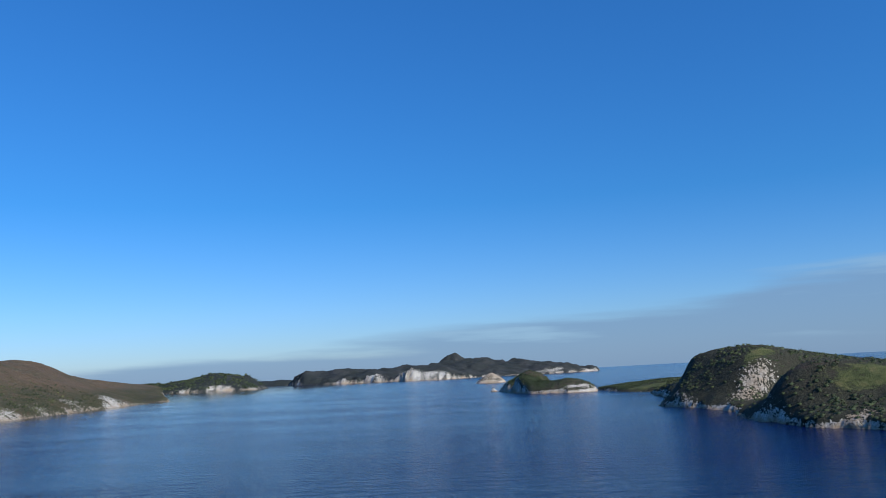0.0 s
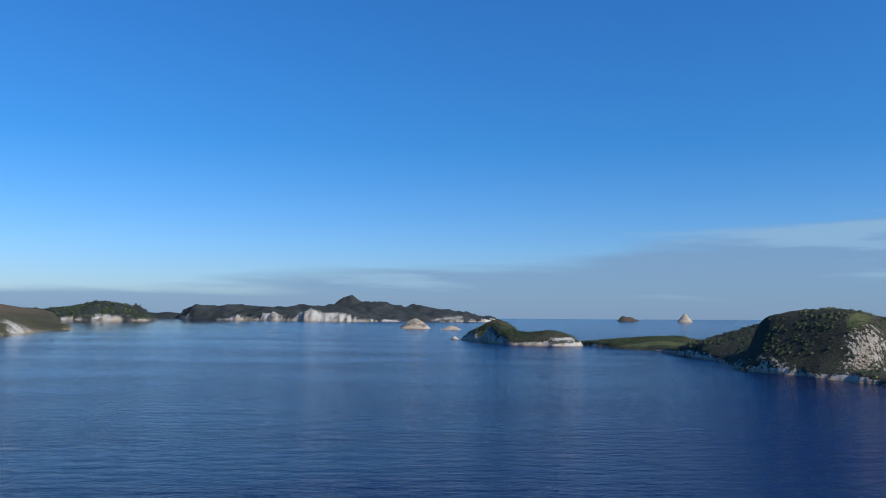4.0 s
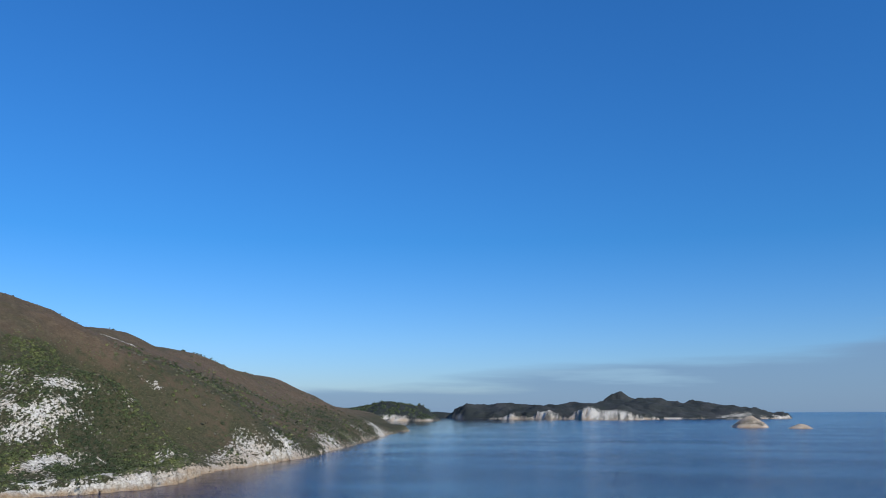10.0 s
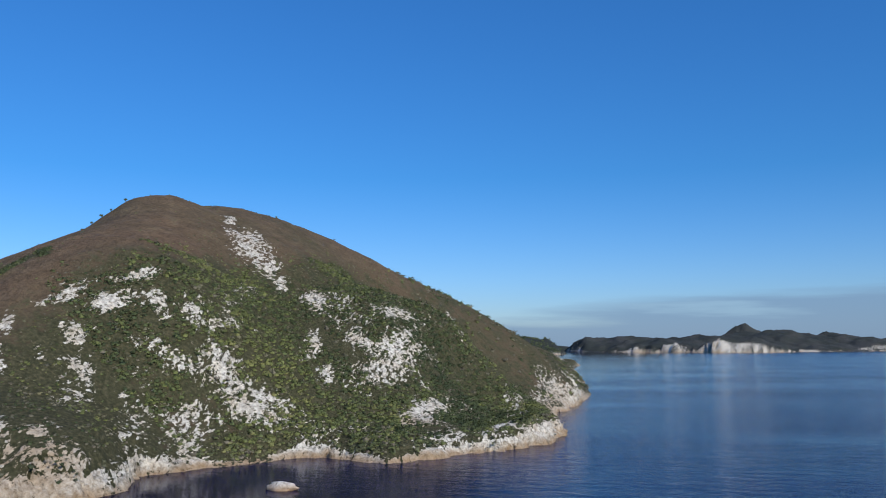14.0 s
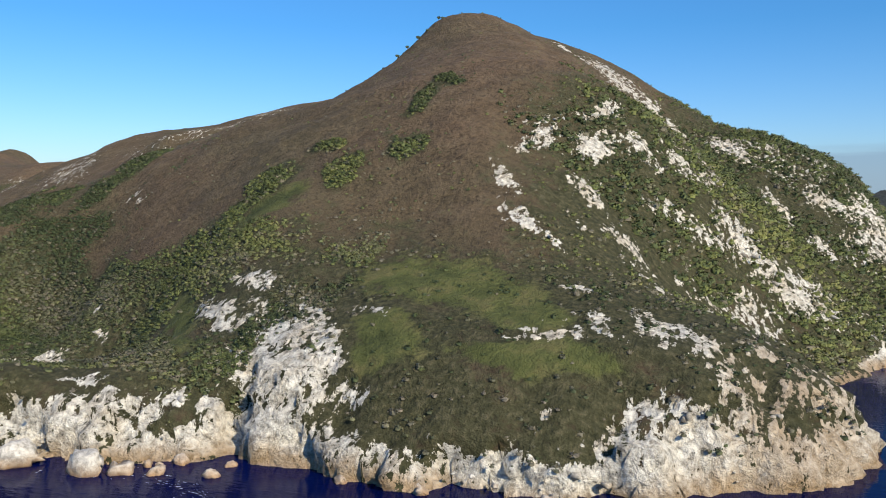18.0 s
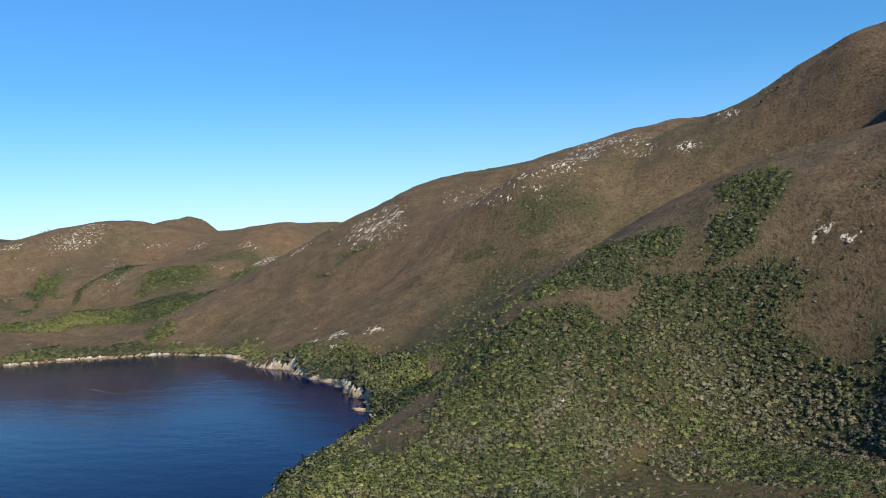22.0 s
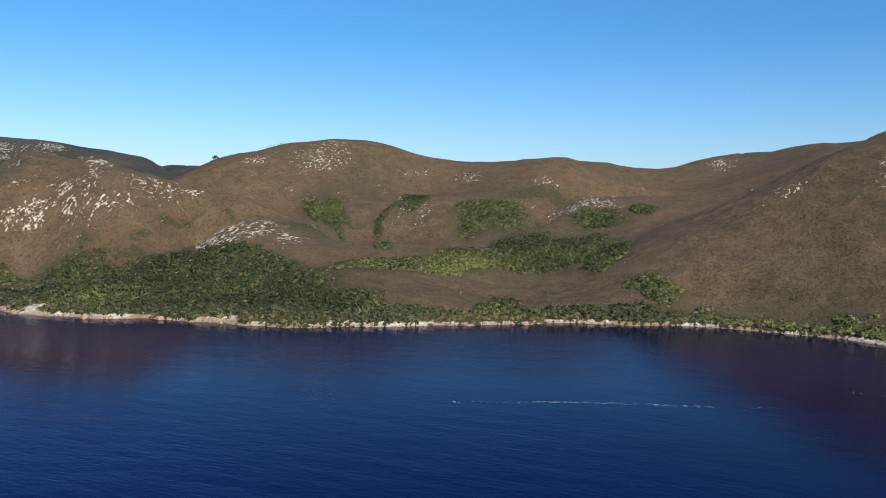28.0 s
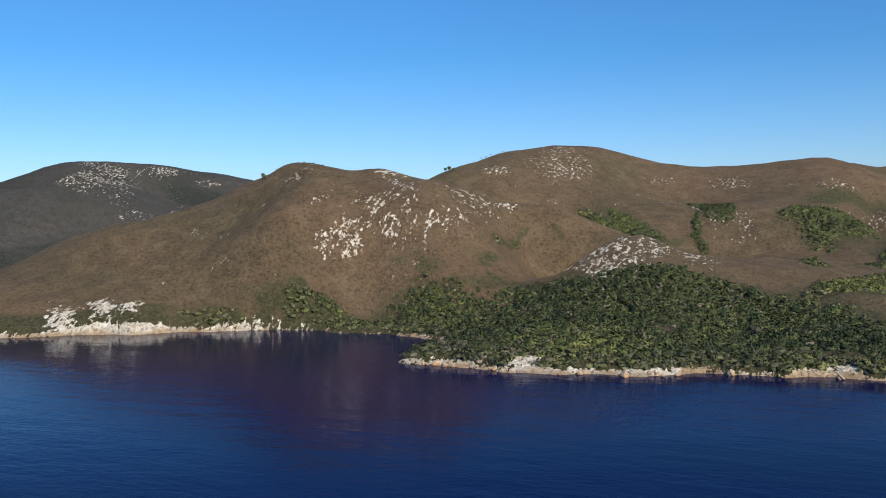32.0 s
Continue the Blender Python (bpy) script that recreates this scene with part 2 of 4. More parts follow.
def sea_material():
    m, n, l, b = material("sea_water")
    geo = n.new("ShaderNodeNewGeometry")
    pos = geo.outputs["Position"]
    mp = n.new("ShaderNodeMapping")
    mp.inputs["Rotation"].default_value, mp.inputs["Scale"].default_value = (0, 0, 0.5), (0.6, 1.6, 1)
    l.new(pos, mp.inputs[0])
    small, swell, patch = noise_node(n, l, 0.9, 3, 0.6, mp.outputs[0]), noise_node(n, l, 0.13, 3, 0.55, mp.outputs[0]), noise_node(n, l, 0.006, 3, 0.5, mp.outputs[0])
    deep = ramp_node(n, l, patch.outputs[0], [(0.35, (0.0001, 0.0013, 0.022)), (0.65, (0.0002, 0.0036, 0.05))])
    l.new(deep.outputs[0], b.inputs["Base Color"])
    b.inputs["Roughness"].default_value, b.inputs["IOR"].default_value = 0.07, 1.13
    h = math_node(n, l, "ADD", small.outputs[0], math_node(n, l, "MULTIPLY", swell.outputs[0], 3.0))
    calm = n.new("ShaderNodeMapRange")
    calm.inputs[1].default_value, calm.inputs[2].default_value, calm.inputs[3].default_value, calm.inputs[4].default_value = 0.4, 0.62, 0.16, 0.42
    l.new(patch.outputs[0], calm.inputs[0])
    # sheltered water in the bay, wind-ruffled in the open sound
    place = n.new("ShaderNodeSeparateXYZ")
    l.new(pos, place.inputs[0])
    wind = n.new("ShaderNodeMapRange")
    wind.inputs[1].default_value, wind.inputs[2].default_value, wind.inputs[3].default_value, wind.inputs[4].default_value = -560, -280, 0.3, 1.7
    l.new(place.outputs[0], wind.inputs[0])
    chop = n.new("ShaderNodeMapRange")
    chop.inputs[1].default_value, chop.inputs[2].default_value, chop.inputs[3].default_value, chop.inputs[4].default_value = -560, -280, 0.06, 0.13
    l.new(place.outputs[0], chop.inputs[0])
    l.new(chop.outputs[0], b.inputs["Roughness"])
    gloss = n.new("ShaderNodeMapRange")
    gloss.inputs[1].default_value, gloss.inputs[2].default_value, gloss.inputs[3].default_value, gloss.inputs[4].default_value = -560, -280, 1.12, 1.22
    l.new(place.outputs[0], gloss.inputs[0])
    l.new(gloss.outputs[0], b.inputs["IOR"])
    bp = bump_node(n, l, h, 0.3, 0.5, b)
    l.new(math_node(n, l, "MULTIPLY", calm.outputs[0], wind.outputs[0], True), bp.inputs["Strength"])
    return m


# distance haze put into the base colour of far islands and far range
HAZED_GROUND, HAZED_RANGE_GROUND = ground_material("far_scrub_and_quartzite_hazed", 0.5, 1.25), ground_material("heath_hazed", 0.52, 1.2)
ISLE_GROUND = ground_material("island_scrub_and_ochre_rock", 0.72)
GROUND, SEA, STONE, LEAVES = ground_material(), sea_material(), stone_material(), leaf_material()
DRY_WOOD = plain_material("weathered_dead_wood", (0.2, 0.185, 0.165))
BARK, FOAM = plain_material("grey_bark", (0.13, 0.11, 0.09)), plain_material("sea_foam", (0.5, 0.56, 0.6), 0.6, 1.5)


# ---- terrain tools ----
def lattice(ix, iy, seed):
    v = (ix * 374761393 + iy * 668265263 + seed * 974634777) & 0x7FFFFFFF
    v = ((v ^ (v >> 13)) * 1274126177) & 0x7FFFFFFF
    return ((v ^ (v >> 16)) & 0xFFFF) / 65535.0 * 2 - 1


def value_noise(x, y, seed):
    ix, iy = np.floor(x).astype(np.int64), np.floor(y).astype(np.int64)
    fx, fy = x - ix, y - iy
    fx, fy = fx * fx * (3 - 2 * fx), fy * fy * (3 - 2 * fy)
    a, b = lattice(ix, iy, seed), lattice(ix + 1, iy, seed)
    c, d = lattice(ix, iy + 1, seed), lattice(ix + 1, iy + 1, seed)
    return (a * (1 - fx) + b * fx) * (1 - fy) + (c * (1 - fx) + d * fx) * fy


def fbm(x, y, size, octaves=4, seed=1, gain=0.5):
    total, amp = np.zeros_like(x, dtype=float), 1.0
    for k in range(octaves):
        total += amp * value_noise(x / size * 2 ** k + 17.3 * k, y / size * 2 ** k - 9.1 * k, seed + k)
        amp *= gain
    return total


def ridged(x, y, size, octaves=3, seed=1):
    total, amp = np.zeros_like(x, dtype=float), 1.0
    for k in range(octaves):
        total += amp * (1 - np.abs(value_noise(x / size * 2 ** k + 5.7 * k, y / size * 2 ** k, seed + k)) * 2)
        amp *= 0.5
    return total


def smooth(e0, e1, v):
    t = np.clip((v - e0) / (e1 - e0), 0, 1)
    return t * t * (3 - 2 * t)


def shore_distance(x, y, ring):
    """Metres inside (+) or outside (-) of a closed shoreline."""
    best, inside = np.full(x.shape, 1e18), np.zeros(x.shape, bool)
    for (ax, ay), (bx, by) in zip(ring, ring[1:] + ring[:1]):
        dx, dy = bx - ax, by - ay
        t = np.clip(((x - ax) * dx + (y - ay) * dy) / (dx * dx + dy * dy), 0, 1)
        best = np.minimum(best, (x - ax - t * dx) ** 2 + (y - ay - t * dy) ** 2)
        if dy:
            inside ^= ((ay > y) != (by > y)) & (x < dx * (y - ay) / dy + ax)
    return np.where(inside, 1, -1) * np.sqrt(best)


def gully(x, y):
    """1 along the narrow water-cut furrows of the bay hills, 0 between them."""
    x, y = x + 14 * fbm(x, y, 60, 2, 301), y + 14 * fbm(x, y, 60, 2, 302)
    n = value_noise(x / 95, y / 130, 311)
    return np.exp(-(n / 0.17) ** 2) * smooth(-760, -860, x) * smooth(610, 660, y)


class Relief:
    """A smooth land surface through summits, spurs and valley floors, falling to a shoreline in a rocky step."""

    def __init__(self, stretches, marks, soft=22.0, step=3.0, jag=3.0, grain=1.0, seed=3, inset=8.0, green=0.0, gullies=False, easing=()):
        """stretches: (height of the rocky step, points) in order round the land."""
        ring = [p for _, points in stretches for p in points]
        rims = [h for h, points in stretches for _ in points]
        extra = []
        for i, (x, y) in enumerate(ring):
            (ax, ay), (bx, by) = ring[i - 1], ring[(i + 1) % len(ring)]
            s = math.hypot(bx - ax, by - ay) or 1
            nx, ny = (by - ay) / s * inset, -(bx - ax) / s * inset
            if shore_distance(np.array([x + nx]), np.array([y + ny]), ring)[0] < 0:
                nx, ny = -nx, -ny
            extra.append((x + nx, y + ny, rims[i]))
        marks = list(marks) + extra
        self.green, self.gullies, self.easing = green, gullies, easing
        self.ring, self.step, self.jag, self.grain, self.seed, self.soft = ring, step, jag, grain, seed, soft
        self.p = np.array(marks, float)
        n = len(self.p)
        k = self.kernel(self.p[:, 0], self.p[:, 1])
        a = np.zeros((n + 1, n + 1))
        a[:n, :n] = k + np.eye(n) * -1.0
        a[:n, n] = a[n, :n] = 1
        self.w = np.linalg.solve(a, np.append(self.p[:, 2], 0))

    def kernel(self, x, y):
        return np.sqrt((x[..., None] - self.p[:, 0]) ** 2 + (y[..., None] - self.p[:, 1]) ** 2 + self.soft ** 2)

    def land(self, x, y):
        out = np.empty(x.shape)
        fx, fy, fo = x.ravel(), y.ravel(), out.ravel()
        for i in range(0, fx.size, 40000):
            fo[i:i + 40000] = self.kernel(fx[i:i + 40000], fy[i:i + 40000]) @ self.w[:-1] + self.w[-1]
        return fo.reshape(x.shape)

    def shore(self, x, y):
        return shore_distance(x, y, self.ring) + self.jag * fbm(x, y, 14, 4, self.seed)

    def height(self, x, y):
        d = self.shore(x, y)
        base = np.maximum(self.land(x, y), 2.0)
        g = self.grain
        rough = g * (2.6 * fbm(x, y, 95, 2, self.seed + 40) + 2.0 * fbm(x, y, 48, 4, self.seed + 20) + 0.5 * fbm(x, y, 9, 3, self.seed + 31))
        if self.gullies:
            rough = rough - 10.0 * gully(x, y) * smooth(18, 40, base)
        base = np.maximum(base + rough * smooth(0, 25, d), 1.5)
        step = self.step
        for ex, ey, reach, wide in self.easing:
            step = step + wide * np.exp(-((x - ex) ** 2 + (y - ey) ** 2) / reach ** 2)
        rise = 1 - np.exp(-np.maximum(d, 0) / step)
        return np.where(d > 0, base * rise, np.maximum(d * 0.6, -6)), d


def grid_mesh(name, x0, x1, y0, y1, cell, relief, mat, keep=None, sink=0.0, crag=0.0, tags=None):
    nx, ny = int(round((x1 - x0) / cell)) + 1, int(round((y1 - y0) / cell)) + 1
    x, y = np.meshgrid(np.linspace(x0, x1, nx), np.linspace(y0, y1, ny))
    z, d = relief.height(x, y)
    z = z - sink
    gy, gx = np.gradient(z, (y1 - y0) / (ny - 1), (x1 - x0) / (nx - 1))
    slope = np.hypot(gx, gy)
    vx, vy, vz = x.copy(), y.copy(), z.copy()
    if crag:
        bare = relief_cover(x, y, z, d, slope, relief.green)[..., 0]
        steep = smooth(0.75, 1.4, slope) * (z > -1) * (1 - smooth(18, 34, d)) * smooth(0.25, 0.5, bare)
        steep = np.maximum(steep, 0.3 * smooth(0.5, 0.75, bare))
        push = crag * (ridged(x + z * 0.9, y - z * 0.7, 10, 4, 71) - 0.5) + crag * 0.7 * (ridged(x * 1.1 + z, y + z * 0.8, 3.6, 3, 83) - 0.4)
        nl = np.sqrt(gx * gx + gy * gy + 1)
        vx += steep * push * -gx / nl
        vy += steep * push * -gy / nl
        vz += steep * push * 0.6 / nl
    idx = np.arange(nx * ny).reshape(ny, nx)
    quads = np.stack([idx[:-1, :-1], idx[:-1, 1:], idx[1:, 1:], idx[1:, :-1]], -1).reshape(-1, 4)
    top = z.ravel()[quads].max(1) > -3.5
    if keep is not None:
        cx, cy = x.ravel()[quads].mean(1), y.ravel()[quads].mean(1)
        top &= keep(cx, cy)
    quads = quads[top]
    used = np.unique(quads)
    remap = np.full(nx * ny, -1)
    remap[used] = np.arange(len(used))
    me = bpy.data.meshes.new(name)
    me.vertices.add(len(used))
    me.vertices.foreach_set("co", np.stack([vx.ravel(), vy.ravel(), vz.ravel()], -1)[used].astype(np.float32).ravel())
    me.loops.add(len(quads) * 4)
    me.loops.foreach_set("vertex_index", remap[quads].ravel().astype(np.int32))
    me.polygons.add(len(quads))
    me.polygons.foreach_set("loop_start", np.arange(0, len(quads) * 4, 4, dtype=np.int32))
    me.polygons.foreach_set("loop_total", np.full(len(quads), 4, np.int32))
    me.update(calc_edges=True)
    me.shade_smooth()
    cover = relief_cover(x, y, z, d, slope, relief.green).reshape(-1, 4)[used]
    att = me.color_attributes.new("cover", "FLOAT_COLOR", "POINT")
    att.data.foreach_set("color", cover.astype(np.float32).ravel())
    me.materials.append(mat)
    return new(name, me)


# ---- the sea ----
def sea_sheet():
    """Level out to 3.4 km; beyond, the far rim lifts gently so that it meets the sky where the true horizon lies."""
    me = bpy.data.meshes.new("sea")
    radii, n = [0, 300, 700, 1200, 1800, 2600, 3400, 3900, 4400, 4900, 5600, 8600], 96
    verts, faces = [], []
    for r in radii:
        lift = 0 if r <= 3400 else 15.0 * ((r - 3400) / 1500) ** 2
        for k in range(n):
            a = 2 * math.pi * k / n
            verts.append((-450 + r * math.cos(a), 250 + r * math.sin(a), min(lift, 32)))
    for i in range(len(radii) - 1):
        for k in range(n):
            a, b = i * n + k, i * n + (k + 1) % n
            faces.append((a, b, b + n, a + n) if i else (a, b + n, a + n))
    me.from_pydata(verts, [], faces)
    me.shade_smooth()
    me.materials.append(SEA)
    return tagged(new("water", me), "deep blue rippled sea filling bay and channel", "sea", kind="structure")


sea_sheet()

# ---- the mainland: shoreline, stretch by stretch ----
COAST_NORTH = [(-660, 1740), (-616, 1655), (-595, 1400), (-575, 1250), (-550, 1080), (-537, 1000), (-526, 900), (-512, 800), (-512, 720), (-516, 640), (-502, 600), (-499, 555)]
CAPE_BAY = [(-505, 529), (-516, 515), (-528, 498), (-537, 488), (-546, 493), (-557, 494), (-569, 488), (-578, 476), (-587, 462)]
NOSE = [(-590, 451), (-581, 431), (-589, 412), (-602, 402)]
CLIFF_FOOT = [(-618, 394), (-640, 391), (-654, 395), (-664, 396), (-673, 392), (-680, 387), (-690, 386), (-702, 388), (-714, 394)]
COVE = [(-716, 411), (-720, 435), (-736, 434), (-752, 425), (-772, 416), (-785, 424), (-795, 427), (-803, 420), (-818, 409)]
POINT = [(-829, 421), (-833, 440), (-835, 465), (-840, 488), (-851, 499), (-857, 514)]
BAY_CLIFF = [(-873, 534), (-898, 551), (-929, 568)]
BAY = [(-945, 582), (-965, 600), (-997, 604), (-1030, 589), (-1062, 568), (-1093, 546), (-1118, 539), (-1143, 538), (-1154, 530), (-1182, 528), (-1209, 532)]
INLET = [(-1210, 542), (-1196, 560), (-1232, 577), (-1261, 575), (-1290, 563), (-1318, 546), (-1335, 535), (-1400, 505), (-1500, 480)]
INLAND = [(-1900, 480), (-2200, 1200), (-1900, 2100), (-1100, 2300), (-760, 2000)]
RING = [(10, COAST_NORTH), (7, CAPE_BAY), (16, NOSE), (14, CLIFF_FOOT), (4.5, COVE), (5, POINT), (4, BAY_CLIFF), (3, BAY), (4, INLET), (30, INLAND)]

CAPE_HILL = [(-696, 598, 90.3), (-701, 634, 96), (-677, 684, 106.9), (-733, 659, 101.7), (-651, 597, 86.3), (-639, 559, 75.1), (-602, 517, 46.3), (-564, 630, 20.4), (-583, 539, 33), (-630, 508, 65.5), (-524, 559, 3.9), (-541, 541, 13.7), (-615, 719, 75.5), (-643, 456, 38.5), (-665, 444, 25.7), (-678, 428, 20.1), (-683, 417, 9.5), (-749, 488, 35.7), (-693, 590, 103.6), (-722, 648, 101), (-699, 570, 84.8), (-560, 625, 59.1), (-540, 740, 31.2), (-640, 730, 86.4), (-612, 590, 66.1)]
CAPE_SPURS = [(-612, 430, 19.2), (-640, 425, 22.3), (-755, 448, -12.8), (-791, 456, 9.7), (-800, 480, 27.7), (-850, 550, 10.8), (-740, 600, 27.2), (-770, 560, 46.1), (-720, 530, 61.4), (-800, 600, 28), (-850, 640, 67), (-840, 570, 18.8), (-665, 510, 72.4), (-600, 490, 26), (-560, 570, 41.2), (-540, 600, 14.7), (-620, 640, 76.1), (-590, 680, 61.4)]
RIDGE = [(-1000, 790, 40.8), (-880, 760, 69.5), (-767, 694, 88.5), (-809, 672, 74.6), (-815, 700, 82.6), (-860, 710, 78.9), (-921, 725, 72.8), (-914, 668, 50.7), (-979, 689, 44.8), (-899, 562, 9), (-860, 580, 13.7)]
BAY_HILLS = [(-1191, 718, 28.9), (-1112, 756, 35.1), (-1103, 769, 34.5), (-1150, 745, 36.4), (-1238, 817, 70.7), (-1110, 865, 63.6), (-1097, 938, 62.7), (-1018, 979, 76.1), (-967, 1053, 75.1), (-1286, 749, 57.1), (-1000, 850, 53.4), (-1030, 600, 5.2), (-1000, 640, 15.8), (-1080, 575, 5.2), (-1060, 640, 8.6), (-1130, 580, 4.3), (-1180, 550, 7.8), (-1130, 660, 15.1), (-1050, 800, 42.5), (-1180, 800, 40.5), (-1060, 900, 46.7), (-1030, 740, 27.7), (-950, 800, 54.6), (-1200, 740, 35.3), (-1160, 690, 6.4)]
WHITE_HILL = [(-1200, 667, 40.7), (-1223, 658, 35.1), (-1185, 660, 26.2), (-1240, 618, 45), (-1251, 602, 19.2), (-1268, 587, 34), (-1231, 654, 41.9), (-1195, 619, 13), (-1179, 637, 29.8), (-1160, 648, 19.1), (-1292, 637, 60.3), (-1259, 635, 45.7), (-1212, 684, 19.9), (-1190, 690, 36.7), (-1305, 556, 8.3), (-1250, 580, 5.2), (-1350, 600, 29.8), (-1400, 620, 20.7), (-1340, 700, 22.1), (-1263, 645, 52.6), (-1281, 628, 54.8), (-1300, 610, 38.1), (-1212, 660, 47.4), (-1170, 640, 21.1), (-1200, 650, 0.3), (-1270, 662, 44.7)]
FAR_RANGE = [(-1480, 1050, 47.9), (-1400, 850, 27.4), (-1619, 928, 54.6), (-1660, 880, 89.2), (-1760, 880, 69.2), (-1560, 960, 56.7), (-1480, 900, 27.8), (-1450, 760, -109.8), (-1700, 1200, 78.4), (-1500, 560, -34.4), (-1645, 980, 87.7), (-1610, 1005, 79.9), (-1690, 925, 92.1)]
NORTH_HILLS = [(-1009, 1701, 93.6), (-700, 850, 99.6), (-640, 900, 64.4), (-720, 1050, 93), (-600, 1050, 26.1), (-760, 1250, 84.1), (-660, 1300, 44.4), (-800, 1500, 82.7), (-680, 1600, 1.1), (-1000, 1300, 89.2), (-900, 1000, 90.4), (-1200, 1200, 40.7)]
FOLDS = [(-1360, 1100, 79.9), (-1410, 1135, 80.1), (-1330, 1080, 68), (-1300, 1040, 67.9), (-1099, 960, 53.4), (-1190, 880, 66), (-1210, 862, 70.5), (-1075, 930, 62), (-1160, 880, 63.8), (-1230, 845, 75.5), (-1255, 808, 71.9), (-1050, 1054, 66.5), (-1010, 1030, 70.5), (-1130, 890, 63), (-1389, 1120, 94.6), (-1330, 1130, 60), (-1440, 1150, 65.1), (-1350, 1060, 86.7), (-690, 586, 95.7), (-697, 590, 96.7)]
LEDGES = [(-826, 562, 28), (-815, 527, 22), (-614, 420, 21.4), (-600, 407, 15.1), (-668, 429, 20.3), (-623, 418, 18.8), (-678, 428, 17.3), (-682, 419, 13.3), (-649, 406, 16.8), (-665, 443, 25.3), (-660, 414, 15.9), (-690, 398, 8.9), (-724, 442, 3.6), (-791, 456, 12.3), (-695, 442, 24.8), (-656, 462, 42.8), (-731, 450, 11.2), (-859, 522, 10.1), (-856, 617, 34), (-852, 668, 63.7), (-612, 569, 55.1)]
# where the shore rises as a raked face: east, north, reach, extra width
SLOPING = [(-660, 400, 30, 3.0), (-690, 390, 26, 2.5), (-585, 420, 24, 2.5), (-535, 495, 34, 3.0), (-625, 395, 24, 1.5)]
mainland = Relief(RING, CAPE_HILL + CAPE_SPURS + RIDGE + BAY_HILLS + WHITE_HILL + FAR_RANGE + NORTH_HILLS + FOLDS + LEDGES, gullies=True, easing=SLOPING)


# ---- ground cover: outcrops and thickets as (east, north, half length, half width, turn) ----
SLABS_CAPE = [(-633, 583, 22.2, 9.9, 119), (-621, 577, 9.6, 4.5, 112), (-613, 571, 8, 3.1, 100), (-626, 499, 7.7, 2.1, 56), (-556, 561, 25.7, 8.7, 78), (-566, 578, 23.1, 6, 73), (-569, 554, 7, 6.3, 134), (-538, 537, 38, 6, 85), (-526, 513, 14.9, 7.8, 77), (-513, 536, 26.2, 5.1, 87), (-643, 459, 4.9, 2.6, 119), (-654, 603, 10.5, 4.4, 110)]
OUTCROPS_CAPE = [(-640, 479, 9.7, 3.1, 62), (-627, 485, 5.3, 2.8, 41), (-608, 505, 5.5, 3.9, 38), (-601, 511, 9.5, 2.4, 80), (-618, 497, 6.1, 3.5, 47), (-594, 570, 12, 5.6, 126), (-584, 540, 8.1, 4.8, 103), (-628, 470, 5.1, 4.4, 57), (-627, 457, 5.1, 1.8, 138), (-634, 448, 8.1, 2.2, 146), (-581, 498, 11.6, 5.5, 25), (-592, 474, 10.7, 6.6, 97)]
OUTCROPS_SCREE = [(-601, 462, 15.8, 5.5, 113), (-563, 502, 8.7, 7.3, 145), (-513, 573, 36.3, 5.3, 94), (-579, 562, 9.8, 6.4, 134), (-611, 538, 20.8, 5.7, 101), (-611, 451, 13.2, 4.3, 123), (-596, 499, 8.2, 4.3, 39), (-574, 531, 6.5, 4.4, 88), (-619, 462, 5.2, 4.9, 141), (-548, 500, 8.5, 5.2, 112), (-590, 498, 6.8, 3.6, 33)]
OUTCROPS_EAST = [(-606, 524, 16.2, 3.7, 114), (-608, 509, 6.8, 4.1, 37), (-583, 570, 16.3, 7.7, 141), (-578, 504, 12.3, 6, 35), (-590, 482, 9.7, 4.8, 44), (-601, 470, 8.4, 4.9, 70), (-535, 541, 26.3, 10.4, 109), (-514, 557, 33.4, 10.1, 120), (-521, 708, 40.1, 5.3, 79), (-625, 490, 5.2, 2.6, 52), (-551, 508, 13.5, 7, 125), (-574, 689, 7.8, 3.9, 50), (-564, 554, 10.6, 4.7, 179), (-606, 490, 13.1, 2.6, 37)]
OUTCROPS_CLIFF = [(-662, 405, 12, 5.6, 157), (-682, 420, 7.3, 2.5, 137), (-653, 406, 6.5, 2.9, 150), (-663, 416, 9.5, 2.3, 134), (-642, 401, 5.2, 1.8, 161), (-665, 399, 10.4, 2.4, 9), (-687, 394, 7.6, 1.8, 22), (-690, 397, 5, 1.2, 14), (-690, 391, 6.2, 1.3, 17), (-628, 395, 10.4, 1.8, 3), (-615, 397, 7.8, 1.2, 27), (-679, 427, 8.4, 1.7, 141), (-651, 414, 4.6, 1.2, 137), (-675, 397, 4.6, 2.4, 19)]
OUTCROPS_NOSE = [(-601, 412, 8.5, 6.7, 89), (-610, 419, 9.2, 3, 114), (-622, 412, 8.6, 1.3, 171), (-617, 416, 6.3, 1.2, 147), (-636, 405, 2.7, 1.2, 1), (-621, 431, 4, 3.6, 48), (-627, 414, 4.1, 1.2, 171), (-592, 414, 9, 2.8, 58), (-604, 402, 8.3, 3.2, 2), (-607, 405, 1.2, 1.2, 2), (-624, 400, 1.4, 1.2, 11), (-595, 422, 6.4, 3.8, 87)]
